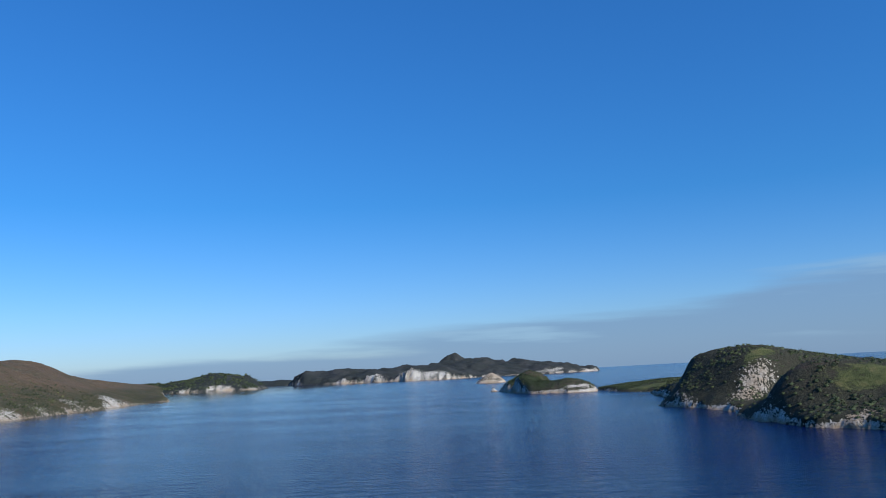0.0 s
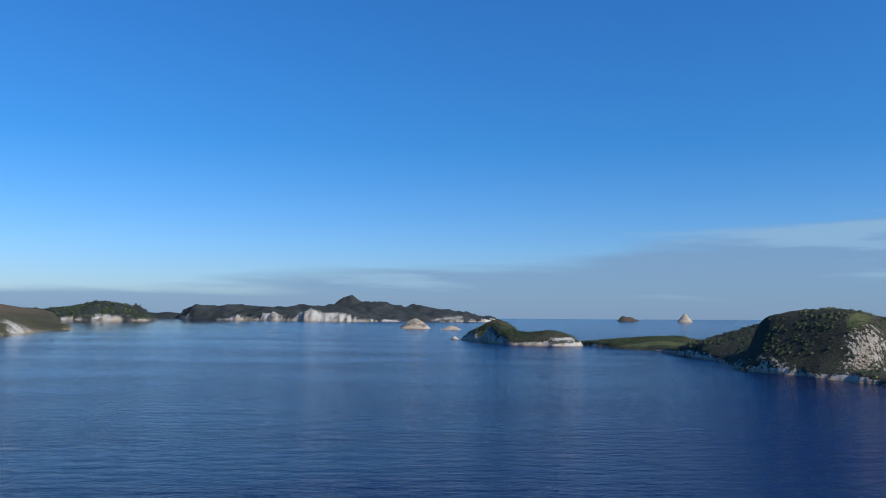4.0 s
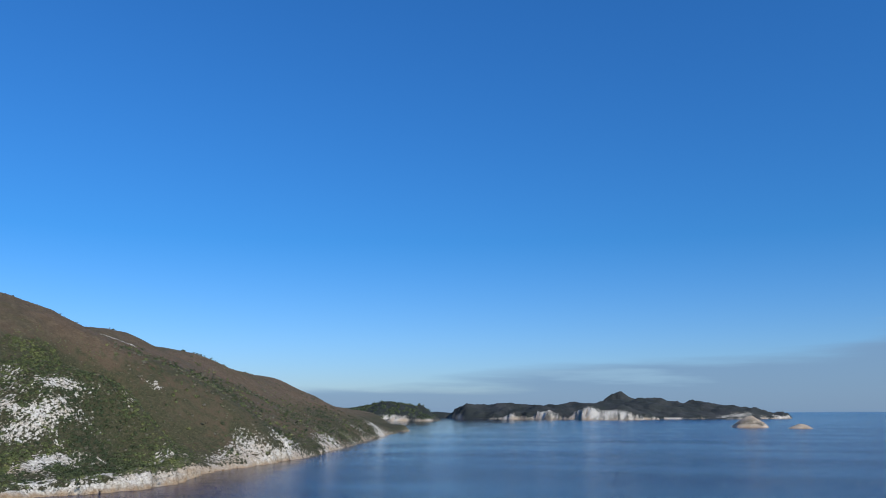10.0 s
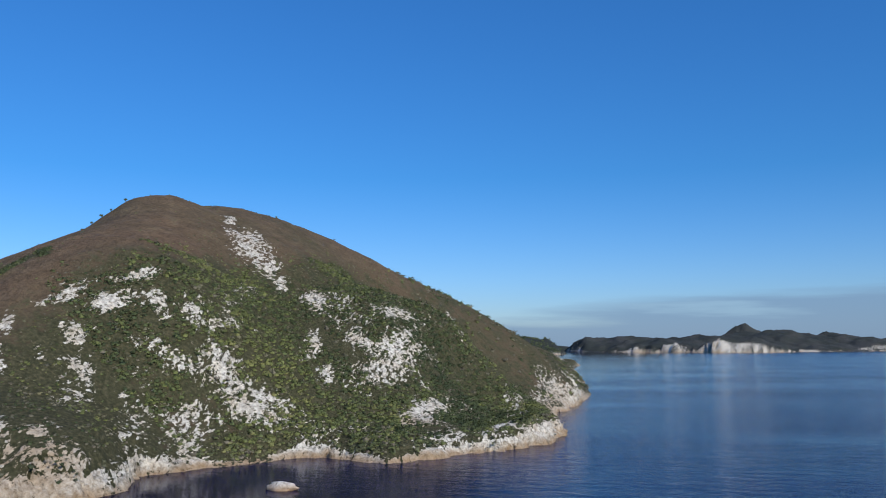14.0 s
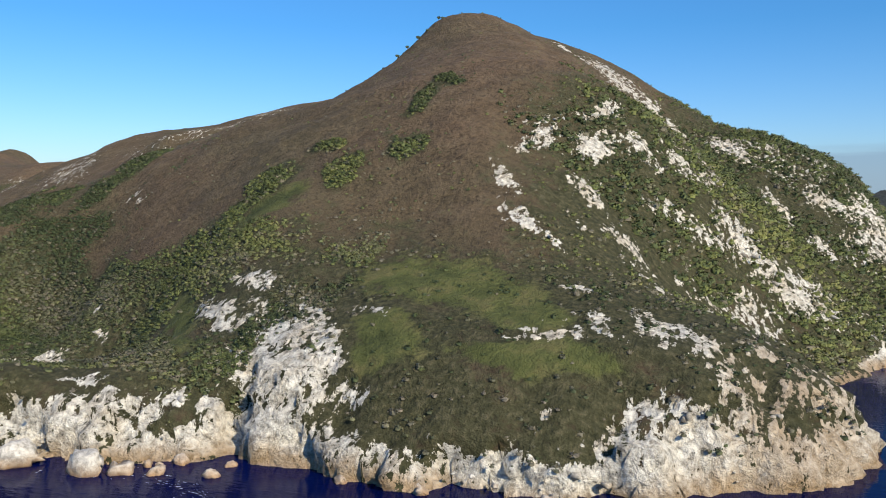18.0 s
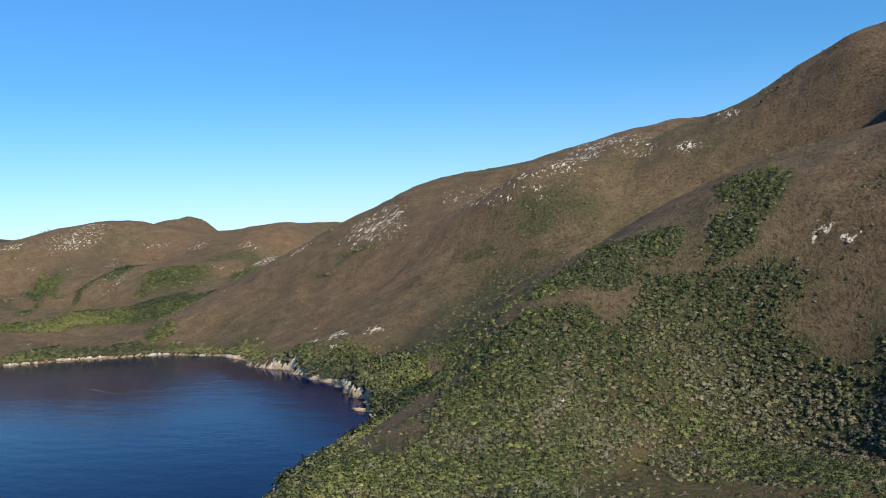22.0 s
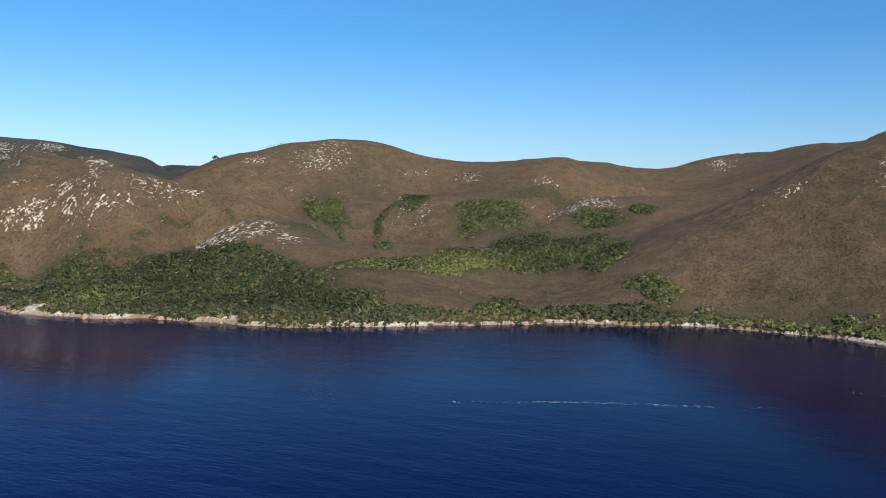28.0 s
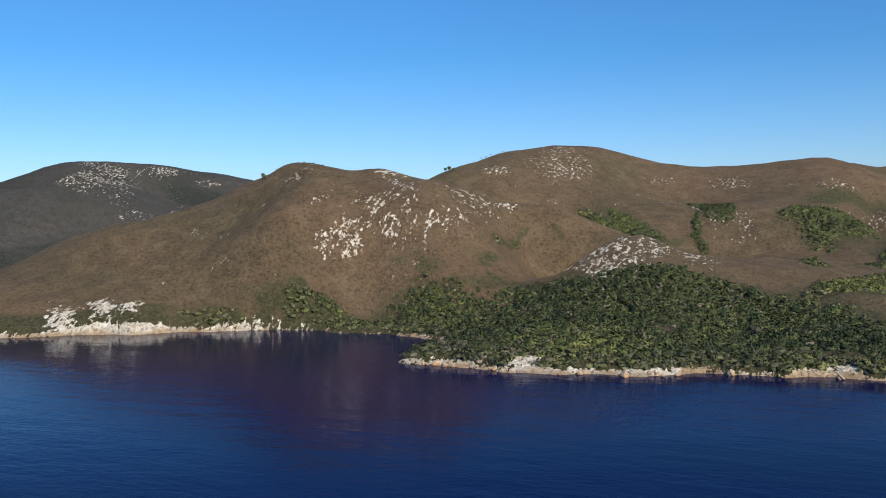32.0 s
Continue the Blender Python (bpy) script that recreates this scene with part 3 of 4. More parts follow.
OUTCROPS_SPUR = [(-602, 417, 8.7, 5.1, 152), (-590, 419, 8.5, 3.4, 79), (-596, 410, 7, 2.3, 21), (-608, 421, 6.2, 3.5, 160), (-622, 415, 6.3, 1.2, 172), (-625, 411, 7.9, 1.2, 178), (-608, 402, 8.7, 1.5, 10), (-586, 420, 7.2, 1.7, 72), (-603, 408, 4.2, 1.2, 160), (-622, 430, 3.2, 2.2, 146), (-662, 409, 16.5, 6.1, 148), (-684, 422, 12.4, 2.1, 139), (-646, 401, 7.9, 1.8, 160)]
OUTCROPS_COVE = [(-757, 429, 14.3, 4.7, 134), (-743, 433, 8.2, 1.7, 25), (-769, 418, 7.5, 1.7, 12), (-732, 438, 6.4, 2.8, 170), (-725, 444, 3.7, 2.1, 138), (-796, 426, 5.7, 1.8, 20), (-691, 397, 4.5, 1.2, 34), (-732, 452, 1.5, 1.2, 122), (-730, 435, 8.6, 1.2, 6)]
OUTCROPS_CREEK = [(-790, 454, 4.1, 1.2, 90), (-791, 431, 3.1, 1.6, 14), (-798, 431, 2.3, 1.2, 137)]
OUTCROPS_RIDGE = [(-811, 668, 14, 8.4, 31), (-806, 663, 9.6, 6.8, 77), (-837, 658, 39.2, 12.4, 109), (-827, 689, 28.6, 5.6, 100), (-788, 657, 9.7, 4.3, 150), (-771, 670, 10, 3.9, 126), (-843, 633, 16.9, 4.3, 169), (-851, 630, 6.3, 2.4, 176), (-912, 664, 4, 1.2, 120), (-749, 487, 2.4, 1.6, 106), (-751, 486, 1.4, 1.2, 156), (-744, 483, 1.3, 1.2, 179), (-756, 484, 0.9, 0.9, 138), (-828, 673, 25, 10.6, 95), (-847, 638, 10.8, 4.3, 167), (-858, 634, 10.1, 2.2, 155)]
OUTCROPS_BAYCLIFF = [(-882, 548, 11.2, 7.1, 105), (-900, 556, 7.3, 1.7, 137), (-901, 577, 6.9, 4, 97), (-886, 578, 6.1, 3.4, 50), (-925, 600, 4.4, 3.1, 42), (-928, 571, 8.2, 2.5, 126), (-953, 596, 7.9, 2.6, 123), (-891, 548, 8.6, 3.4, 143), (-910, 575, 13.1, 2.6, 104), (-914, 563, 8.7, 1.2, 158), (-894, 562, 6.5, 2.4, 73)]
OUTCROPS_BAY = [(-1248, 811, 16.4, 8.6, 52), (-1192, 825, 14.2, 3.8, 61), (-1156, 744, 25.9, 9.3, 112), (-1124, 741, 5.2, 3.4, 159), (-1155, 827, 17, 9.9, 137), (-978, 680, 9, 6.3, 155), (-1109, 781, 4.6, 3, 71), (-1189, 778, 26.2, 4.5, 123), (-1262, 757, 9, 7.5, 62), (-1077, 795, 25.1, 20.7, 72), (-1054, 840, 38, 11.2, 96), (-1231, 779, 7.1, 4.9, 51), (-914, 664, 3, 1.2, 96), (-930, 680, 2.5, 1.2, 125), (-1105, 819, 13.8, 5.7, 25), (-1023, 949, 27.7, 7.8, 116)]
WHITE_CREST = [(-1263, 642, 8.6, 5.9, 159), (-1233, 635, 15.6, 10.8, 59), (-1236, 613, 5, 2, 111), (-1229, 620, 8.9, 5.3, 62), (-1291, 639, 6.5, 4.2, 159), (-1254, 628, 13.2, 5, 134)]
OUTCROPS_WHITE = [(-1271, 607, 7.1, 2.7, 78), (-1259, 603, 7.5, 5.3, 94), (-1268, 586, 4.7, 3.1, 28), (-1273, 579, 3.4, 1.7, 17), (-1247, 608, 3.9, 2.6, 156), (-1181, 625, 29.6, 10.1, 130), (-1171, 640, 31.5, 5.7, 105), (-1155, 626, 13, 8.4, 104), (-1183, 615, 26.2, 7, 120), (-1223, 655, 7, 2.9, 46), (-1288, 623, 10, 7.2, 179), (-1258, 616, 10.4, 4, 154), (-1279, 584, 3.9, 1.2, 3), (-1244, 613, 6, 2.4, 168), (-1262, 594, 5.4, 3, 30), (-1317, 599, 6.1, 1.9, 176)]
OUTCROPS_SHORE = [(-1329, 550, 7.7, 3.8, 148), (-1319, 551, 9.9, 2.3, 23), (-1310, 562, 4.5, 2.8, 145), (-1301, 559, 7.9, 1.9, 35), (-1318, 558, 6, 3.4, 176), (-1180, 532, 5, 3, 0), (-1150, 535, 6, 3, 20), (-1118, 543, 6, 3, 20)]
OUTCROPS_FAR = [(-1672, 915, 29.6, 7.3, 83), (-1658, 881, 15.9, 6.5, 87), (-1653, 967, 27.1, 6.3, 67), (-1649, 897, 39.8, 12, 98), (-1657, 862, 6, 2.8, 41), (-1667, 909, 38.1, 3.9, 91), (-1647, 968, 31.4, 3.7, 62), (-1659, 865, 17.2, 7.6, 29), (-1606, 878, 15.3, 3.4, 62), (-1617, 986, 14.9, 5.3, 39)]
OUTCROPS_NORTH = [(-518, 605, 40, 10, 97), (-522, 690, 46, 9, 92), (-552, 640, 26, 7, 95), (-524, 786, 30, 9, 95), (-540, 930, 50, 8, 98), (-556, 1045, 24, 10, 98), (-580, 1180, 40, 8, 98), (-640, 760, 30, 10, 90), (-1000, 1690, 50, 20, 0), (-600, 1350, 60, 10, 96)]
OUTCROPS_THIN = [(-1640, 890, 60, 26, 150), (-1600, 930, 50, 16, 140), (-1248, 622, 22, 12, 122), (-1285, 630, 24, 14, 125), (-830, 690, 56, 24, 115), (-870, 655, 44, 18, 130), (-1240, 790, 36, 22, 60), (-1149, 739, 30, 14, 99), (-930, 670, 40, 16, 140)]
OUTCROPS_ISLES = [(34, 2095, 46, 40, 0), (108, 1985, 30, 22, 0), (1650, 4400, 70, 45, 0), (178, 552, 36, 14, 48), (140, 592, 22, 5, 105), (150, 525, 14, 6, 90), (160, 362, 20, 8, 20), (222, 790, 14, 8, 90), (44, 1150, 44, 9, 100), (120, 1022, 26, 7, 10), (-240, 3750, 150, 30, 170), (-480, 3850, 50, 16, 160), (60, 3930, 60, 24, 30), (330, 4080, 110, 26, 25), (-640, 3900, 70, 14, 140), (560, 4190, 60, 30, 20), (-880, 3215, 50, 22, 170), (-1010, 3190, 70, 16, 0)]
OCHRE = [(-512, 640, 80, 8, 95), (-592, 413, 14, 9, 83), (-538, 515, 14, 5, 75), (172, 545, 26, 9, 48), (140, 590, 20, 5, 105), (160, 362, 20, 8, 20), (44, 1160, 40, 9, 100), (1650, 4400, 70, 45, 0), (34, 2095, 46, 40, 0), (108, 1985, 30, 22, 0)]
THICKETS_CAPE = [(-555, 530, 15.3, 10.9, 103), (-578, 586, 12.3, 7.3, 89), (-569, 537, 7.7, 7.3, 144), (-616, 515, 8.5, 4.4, 91), (-607, 444, 13.2, 4.7, 155)]
THICKETS_DARK = [(-529, 718, 16, 10.9, 102), (-557, 516, 10.9, 5.9, 97)]
THICKETS_GULLY = [(-687, 474, 5.2, 2.9, 165), (-696, 465, 7.9, 4.8, 103), (-700, 454, 9, 4.6, 117), (-707, 450, 10.2, 5.2, 139), (-701, 434, 15.4, 4.9, 141), (-709, 435, 15.6, 4.7, 136), (-678, 463, 6, 4.8, 143), (-666, 469, 5.5, 4.4, 163), (-666, 498, 5.2, 3.6, 125), (-669, 488, 7.3, 2.7, 89), (-721, 452, 6.6, 2, 169), (-699, 413, 20, 7.2, 114)]
THICKETS_COVE = [(-790, 464, 17.2, 5.7, 32), (-778, 477, 10.5, 4, 46), (-790, 449, 17.2, 6.4, 38), (-766, 463, 14.2, 4.5, 13), (-763, 491, 6.8, 3.3, 49), (-758, 506, 10.1, 4, 90), (-875, 508, 29.8, 8.1, 127), (-689, 419, 9.2, 3.9, 106)]
THICKETS_POINT = [(-791, 483, 13.3, 6, 20), (-784, 493, 10, 7.4, 32), (-802, 467, 12.2, 6.3, 7), (-775, 480, 7, 5, 13), (-787, 469, 15.7, 6, 15), (-765, 489, 4.1, 2.9, 167), (-761, 507, 9.6, 3.7, 107), (-860, 617, 8, 1.7, 161), (-768, 471, 14.6, 5.5, 12), (-781, 463, 15.3, 4.9, 29), (-755, 468, 11.9, 4.8, 168), (-828, 457, 15.7, 4.8, 98), (-834, 489, 11.8, 3.8, 103), (-856, 535, 28.4, 11.4, 110), (-828, 526, 22.4, 7.9, 108), (-826, 490, 25.1, 5.4, 98), (-844, 554, 17.4, 5.7, 131)]
THICKETS_BAY = [(-1083, 691, 30.3, 15.4, 114), (-1092, 662, 34.2, 15.2, 107), (-1096, 629, 20.3, 8.9, 43), (-1194, 720, 31, 5.5, 136), (-1110, 751, 22.9, 12.7, 103), (-1156, 598, 36.2, 10.9, 178), (-1180, 569, 52.5, 14.7, 147), (-1017, 622, 12.4, 5.7, 122), (-1122, 642, 7.2, 5.7, 127), (-1000, 611, 3.9, 3.7, 125)]
THICKETS_HOLLOW = [(-1188, 716, 31.3, 8.6, 124), (-1112, 746, 31.5, 17.2, 82), (-1063, 759, 15.3, 12.1, 115), (-1045, 776, 10, 7.1, 94), (-1162, 723, 18.7, 2.7, 102), (-1066, 680, 33.2, 24.2, 66), (-1042, 673, 22.8, 9.4, 102), (-1162, 765, 34.1, 8, 109), (-1085, 650, 26.6, 8.5, 43)]
THICKETS_SPIT = [(-1170, 592, 42.8, 16.3, 171), (-1211, 576, 36.8, 20.4, 143), (-1126, 573, 31.1, 22.1, 147), (-1164, 552, 35.5, 21.1, 164), (-1110, 616, 16.8, 12, 43), (-1095, 565, 14.2, 9.6, 105), (-1056, 592, 20.3, 5.4, 89), (-1035, 594, 5.7, 3.6, 32), (-1282, 570, 17.6, 1.6, 22)]
THICKETS_SLOPE = [(-861, 618, 9.3, 2, 163), (-833, 608, 10.8, 2, 170), (-945, 645, 9.9, 2.6, 172), (-849, 608, 16.1, 2.1, 172), (-933, 653, 10.7, 2.8, 7), (-885, 609, 11.2, 1.9, 172)]
THICKETS_THIN = [(-946, 645, 9, 2.3, 160), (-938, 652, 4.7, 2.7, 135), (-1199, 807, 5.7, 3.7, 90), (-1110, 799, 23, 7, 57), (-958, 679, 16.2, 2.4, 138), (-962, 608, 12.2, 3.2, 158)]
THICKETS_FINE = [(-1218, 613, 11, 2.2, 57), (-1217, 640, 12.9, 1.6, 78), (-1206, 657, 4.5, 1.2, 30), (-1208, 607, 19.2, 8.3, 3), (-1171, 710, 10.9, 2.9, 68), (-832, 624, 19.4, 9.4, 11), (-842, 595, 22.5, 12.8, 134)]
MEADOWS = [(-644, 426, 15.9, 8.6, 159), (-629, 417, 9.4, 3.4, 172), (-625, 407, 11.9, 2.9, 7), (-618, 407, 6.4, 1.5, 9), (-690, 421, 18.4, 2.2, 123), (-647, 409, 7.1, 3, 141), (-690, 453, 6.3, 5.9, 177), (195, 405, 26, 12, 0), (192, 577, 16, 6, 45), (200, 940, 36, 14, 150)]
WITHERED = [(-635, 397, 19.7, 2.1, 178), (-683, 433, 13.3, 4, 154), (-664, 420, 9.5, 3.5, 150), (-699, 412, 37.4, 7.4, 137), (-617, 402, 6.1, 2, 12), (-665, 443, 13.3, 5.8, 2), (-748, 461, 28.5, 4.9, 154), (-790, 455, 7.9, 2.1, 85), (-776, 453, 10.5, 6, 152), (-802, 443, 5.2, 3.8, 13)]
CLEARINGS = [(-728, 470, 17.3, 9, 146), (-748, 474, 9.5, 3.7, 164), (-710, 482, 18, 14.3, 6), (-821, 455, 18, 7.8, 121), (-1062, 629, 18, 14.8, 171), (-1095, 599, 12.3, 5.8, 38), (-1084, 599, 18, 12.4, 71)]
BANKS = [(-1258, 579, 24, 8, 172), (-638, 402, 13, 7, 172), (-612, 408, 8, 4, 10)]


def ragged(x, y):
    """The same places, shifted a little, so that patches get torn edges."""
    return x + 2.2 * fbm(x, y, 9, 3, 201), y + 2.2 * fbm(x, y, 9, 3, 202)


def spread(x, y, blobs):
    out = np.zeros_like(x, dtype=float)
    for bx, by, a, b, turn in blobs:
        near = (np.abs(x - bx) < 2.2 * a) & (np.abs(y - by) < 2.2 * a)
        if near.any():
            c, s = math.cos(radians(turn)), math.sin(radians(turn))
            u, v = ((x[near] - bx) * c + (y[near] - by) * s) / a, (-(x[near] - bx) * s + (y[near] - by) * c) / b
            out[near] = np.maximum(out[near], np.exp(-(u * u + v * v) ** 1.3 * 0.8))
    return out


RAGGED = OUTCROPS_SCREE + OUTCROPS_BAYCLIFF + OUTCROPS_EAST
STRONG = OUTCROPS_SHORE + OUTCROPS_CLIFF + OUTCROPS_NOSE + OUTCROPS_SPUR + OUTCROPS_COVE + OUTCROPS_ISLES
BROKEN = OUTCROPS_CAPE + OUTCROPS_NORTH + OUTCROPS_CREEK
RIBS = OUTCROPS_RIDGE + OUTCROPS_BAY + OUTCROPS_WHITE
# scrub colour laid thinly over the far range, standing in for haze
FAR_RANGE_HAZE = [(-1650, 930, 240, 130, 20)]
THICKETS = THICKETS_CAPE + THICKETS_DARK + THICKETS_GULLY + THICKETS_COVE + THICKETS_POINT + THICKETS_BAY + THICKETS_HOLLOW + THICKETS_SPIT
THICKETS_LOOSE = THICKETS_SLOPE + THICKETS_THIN + THICKETS_FINE


def relief_cover(x, y, z, d, slope, green=0.0):
    """Ground cover: bare rock, green scrub, rust near the tide line, meadow grass."""
    u, v = ragged(x, y)
    steep = smooth(0.75, 1.3, slope) * (1 - smooth(5, 13, d) * smooth(-715, -760, x) * (y < 1100))
    rim = 1 - smooth(0.7, 2.4 + 1.4 * smooth(-860, -800, x), d)
    meadow = spread(u, v, MEADOWS)
    rock = np.clip(np.maximum.reduce([0.72 * spread(u, v, BROKEN), 0.82 * spread(u, v, STRONG), 0.82 * spread(u, v, SLABS_CAPE), 0.56 * spread(u, v, WHITE_CREST), 0.47 * spread(u, v, RIBS), 0.56 * spread(u, v, RAGGED), 0.5 * spread(u, v, OUTCROPS_FAR), 0.4 * spread(u, v, OUTCROPS_THIN)]) + 0.16 * steep * (1 - smooth(22, 40, d)) + rim * 0.78 + 0.16 * fbm(x, y, 30, 3, 55) - 0.5 * meadow - 0.6 * spread(u, v, BANKS) - 0.12 - 0.3 * green * (1 - steep), 0, 1)
    east = smooth(-660, -610, x) * (1 - smooth(58, 88, z)) * 0.85 * (1 - 0.35 * smooth(600, 690, y))
    thick = np.maximum(np.maximum(spread(u, v, THICKETS), 0.62 * spread(u, v, THICKETS_LOOSE)), 0.3 * spread(u, v, FAR_RANGE_HAZE))
    shore_strip = (0.75 + 0.2 * smooth(-880, -940, x)) * (1 - smooth(6, 13, d)) * (0.55 + 0.45 * smooth(-0.35, 0.15, fbm(x, y, 25, 2, 91)))
    low = 0.6 * (1 - smooth(20, 40, z)) * smooth(-900, -840, x)
    main = smooth(-460, -490, x)
    scrub = np.clip(np.maximum.reduce([1.05 * thick, shore_strip * main, low * main, east * main, 0.75 * gully(x, y) * smooth(0.0, 0.5, fbm(x, y, 70, 2, 321)), green + 0 * z]) + 0.2 * fbm(x, y, 40, 3, 9) - 0.5 * spread(u, v, CLEARINGS), 0, 1)
    rust = np.maximum(0.8 * (1 - smooth(0.3, 1.2 + 1.3 * smooth(-880, -820, x), z + 0.9 * fbm(x, y, 6, 2, 77))), 0.6 * spread(u, v, OCHRE))
    return np.stack([rock, scrub, rust, meadow], -1)


EAST, WEST = (-900.0, -480.0, 375.0, 775.0), (-1360.0, -900.0, 475.0, 775.0)
east_land = grid_mesh("ground", *EAST, 0.9, mainland, GROUND, crag=2.1)
tagged(east_land, "brown heath hill with pale quartzite cliffs above the sea", "ground", kind="structure")
west_land = grid_mesh("ground", *WEST, 1.6, mainland, GROUND, crag=1.2)
tagged(west_land, "brown heath slopes round a sheltered bay", "ground", kind="structure")


def beyond(x, y):
    return ~((x > WEST[0] + 12) & (x < EAST[1]) & (y > 380) & (y < EAST[3] - 12))


far_land = grid_mesh("ground", -1452, -470, 420, 2200, 8, mainland, GROUND, sink=0.6, keep=beyond)
far_range = grid_mesh("ground", -2100, -1452, 420, 2200, 8, mainland, HAZED_RANGE_GROUND, sink=0.6)
tagged(far_range, "distant range beyond the bay, darkened and blued for haze", "ground", kind="structure")
tagged(far_land, "distant brown heath hills behind the bay", "ground", kind="structure")


# ---- islands ----
def island(name, label, ring, marks, box, cell, rim=4, step=3, jag=3, soft=15, grain=0.6, seed=11, crag=1.0, inset=6, green=0.75, mat=None):
    r = Relief([(rim, ring)], marks, soft, step, jag, grain, seed, inset, green)
    ob = tagged(grid_mesh(name, *box, cell, r, mat or ISLE_GROUND, crag=crag), label, "island")
    ISLANDS.append((ob, r, box))
    return ob


ISLANDS = []
island("island", "dark green island with ochre sea cliffs", [(128, 612), (143, 564), (150, 519), (148, 490), (143, 465), (138, 440), (139, 393), (142, 372), (156, 358), (165, 335), (300, 320), (380, 600), (300, 850), (205, 890), (172, 860), (165, 720), (148, 650)],
       [(158, 645, 29), (168, 638, 36), (178, 620, 38), (192, 600, 39), (200, 588, 35), (207, 577, 29), (185, 562, 27), (196, 568, 27), (170, 540, 4), (190, 542, 6), (215, 550, 10), (215, 690, 22), (227, 770, 28), (165, 500, 2), (195, 500, 4), (150, 435, 18), (158, 430, 24), (165, 428, 27), (185, 428, 26), (205, 430, 24), (185, 398, 19), (174, 388, 12), (260, 430, 26), (190, 850, 6), (300, 600, 24)],
       (115, 395, 310, 910), 1.6, rim=6, crag=2.0, soft=8)
island("island", "low grassy island with a green meadow top", [(149, 1085), (160, 960), (196, 905), (260, 915), (300, 1000), (230, 1100)], [(180, 1000, 8), (210, 950, 9), (250, 1000, 13)], (130, 320, 890, 1120), 3, rim=3)
island("island", "small rocky islet with two humps", [(30, 1225), (40, 1150), (60, 1040), (105, 1010), (140, 1016), (150, 1080), (110, 1160), (80, 1240)],
       [(72, 1185, 30), (60, 1120, 24), (88, 1110, 12), (112, 1050, 16), (132, 1050, 12)], (15, 165, 995, 1255), 2.0, rim=6, crag=2.0, green=0.5)
island("skerry", "pale bare rock stack in the channel", [(-10, 2095), (0, 2070), (50, 2062), (72, 2090), (60, 2130), (10, 2130)], [(34, 2095, 26), (10, 2090, 12), (60, 2090, 10)], (-20, 85, 2050, 2140), 3, rim=6, soft=6, green=0.0)
island("skerry", "low pale rock in the channel", [(85, 1985), (100, 1970), (130, 1975), (125, 2000), (95, 2000)], [(105, 1985, 9), (120, 1985, 6)], (78, 138, 1962, 2008), 3, soft=6, green=0.0)
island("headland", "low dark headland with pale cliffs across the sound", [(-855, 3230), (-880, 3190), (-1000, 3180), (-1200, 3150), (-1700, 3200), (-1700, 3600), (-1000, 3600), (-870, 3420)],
       [(-870, 3300, 26), (-930, 3290, 50), (-1030, 3300, 62), (-1150, 3300, 52), (-1300, 3300, 30), (-1500, 3350, 40)], (-1720, -840, 3140, 3620), 12, rim=18, step=8, jag=12, soft=40, grain=3.0, inset=14, mat=HAZED_GROUND)
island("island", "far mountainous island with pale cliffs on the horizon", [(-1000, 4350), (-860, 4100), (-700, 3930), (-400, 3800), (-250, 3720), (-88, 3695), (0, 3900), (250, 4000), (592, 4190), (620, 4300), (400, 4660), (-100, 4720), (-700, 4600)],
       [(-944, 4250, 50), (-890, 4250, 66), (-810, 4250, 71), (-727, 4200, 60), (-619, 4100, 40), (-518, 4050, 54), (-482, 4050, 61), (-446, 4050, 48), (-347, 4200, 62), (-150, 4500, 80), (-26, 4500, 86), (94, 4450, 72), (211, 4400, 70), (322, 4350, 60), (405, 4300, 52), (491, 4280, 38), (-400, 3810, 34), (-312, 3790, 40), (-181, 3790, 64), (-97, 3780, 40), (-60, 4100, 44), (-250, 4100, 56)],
       (-1030, 660, 3660, 4750), 12, rim=14, step=8, jag=16, soft=30, grain=4.5, inset=16, green=0.5, crag=6.0, mat=HAZED_GROUND)
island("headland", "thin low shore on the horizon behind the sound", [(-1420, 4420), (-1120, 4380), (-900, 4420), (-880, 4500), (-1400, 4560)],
       [(-1300, 4470, 30), (-1100, 4450, 26), (-960, 4450, 22)], (-1440, -860, 4360, 4580), 14, rim=10, step=8, jag=10, soft=30, grain=1.5, inset=14, mat=HAZED_GROUND)
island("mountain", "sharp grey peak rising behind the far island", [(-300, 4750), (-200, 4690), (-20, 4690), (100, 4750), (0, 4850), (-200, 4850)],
       [(-262, 4750, 66), (-205, 4750, 108), (-168, 4750, 128), (-125, 4750, 146), (-65, 4750, 110), (-11, 4750, 90), (50, 4750, 68)], (-310, 110, 4680, 4860), 6, rim=30, step=20, jag=8, soft=6, grain=4.0, inset=16, green=0.4, mat=HAZED_GROUND)
island("sea_stack", "pale conical sea stack near the horizon", [(1590, 4400), (1650, 4365), (1712, 4400), (1650, 4440)], [(1652, 4400, 62), (1615, 4400, 30), (1690, 4400, 28)], (1575, 1730, 4350, 4455), 6, step=8, soft=10, green=0.0)
island("island", "small dark-topped island near the horizon", [(1310, 4590), (1370, 4560), (1490, 4580), (1500, 4610), (1380, 4630)], [(1370, 4595, 46), (1415, 4595, 38), (1470, 4595, 14)], (1290, 1520, 4540, 4650), 7, step=10, soft=12, green=0.3)



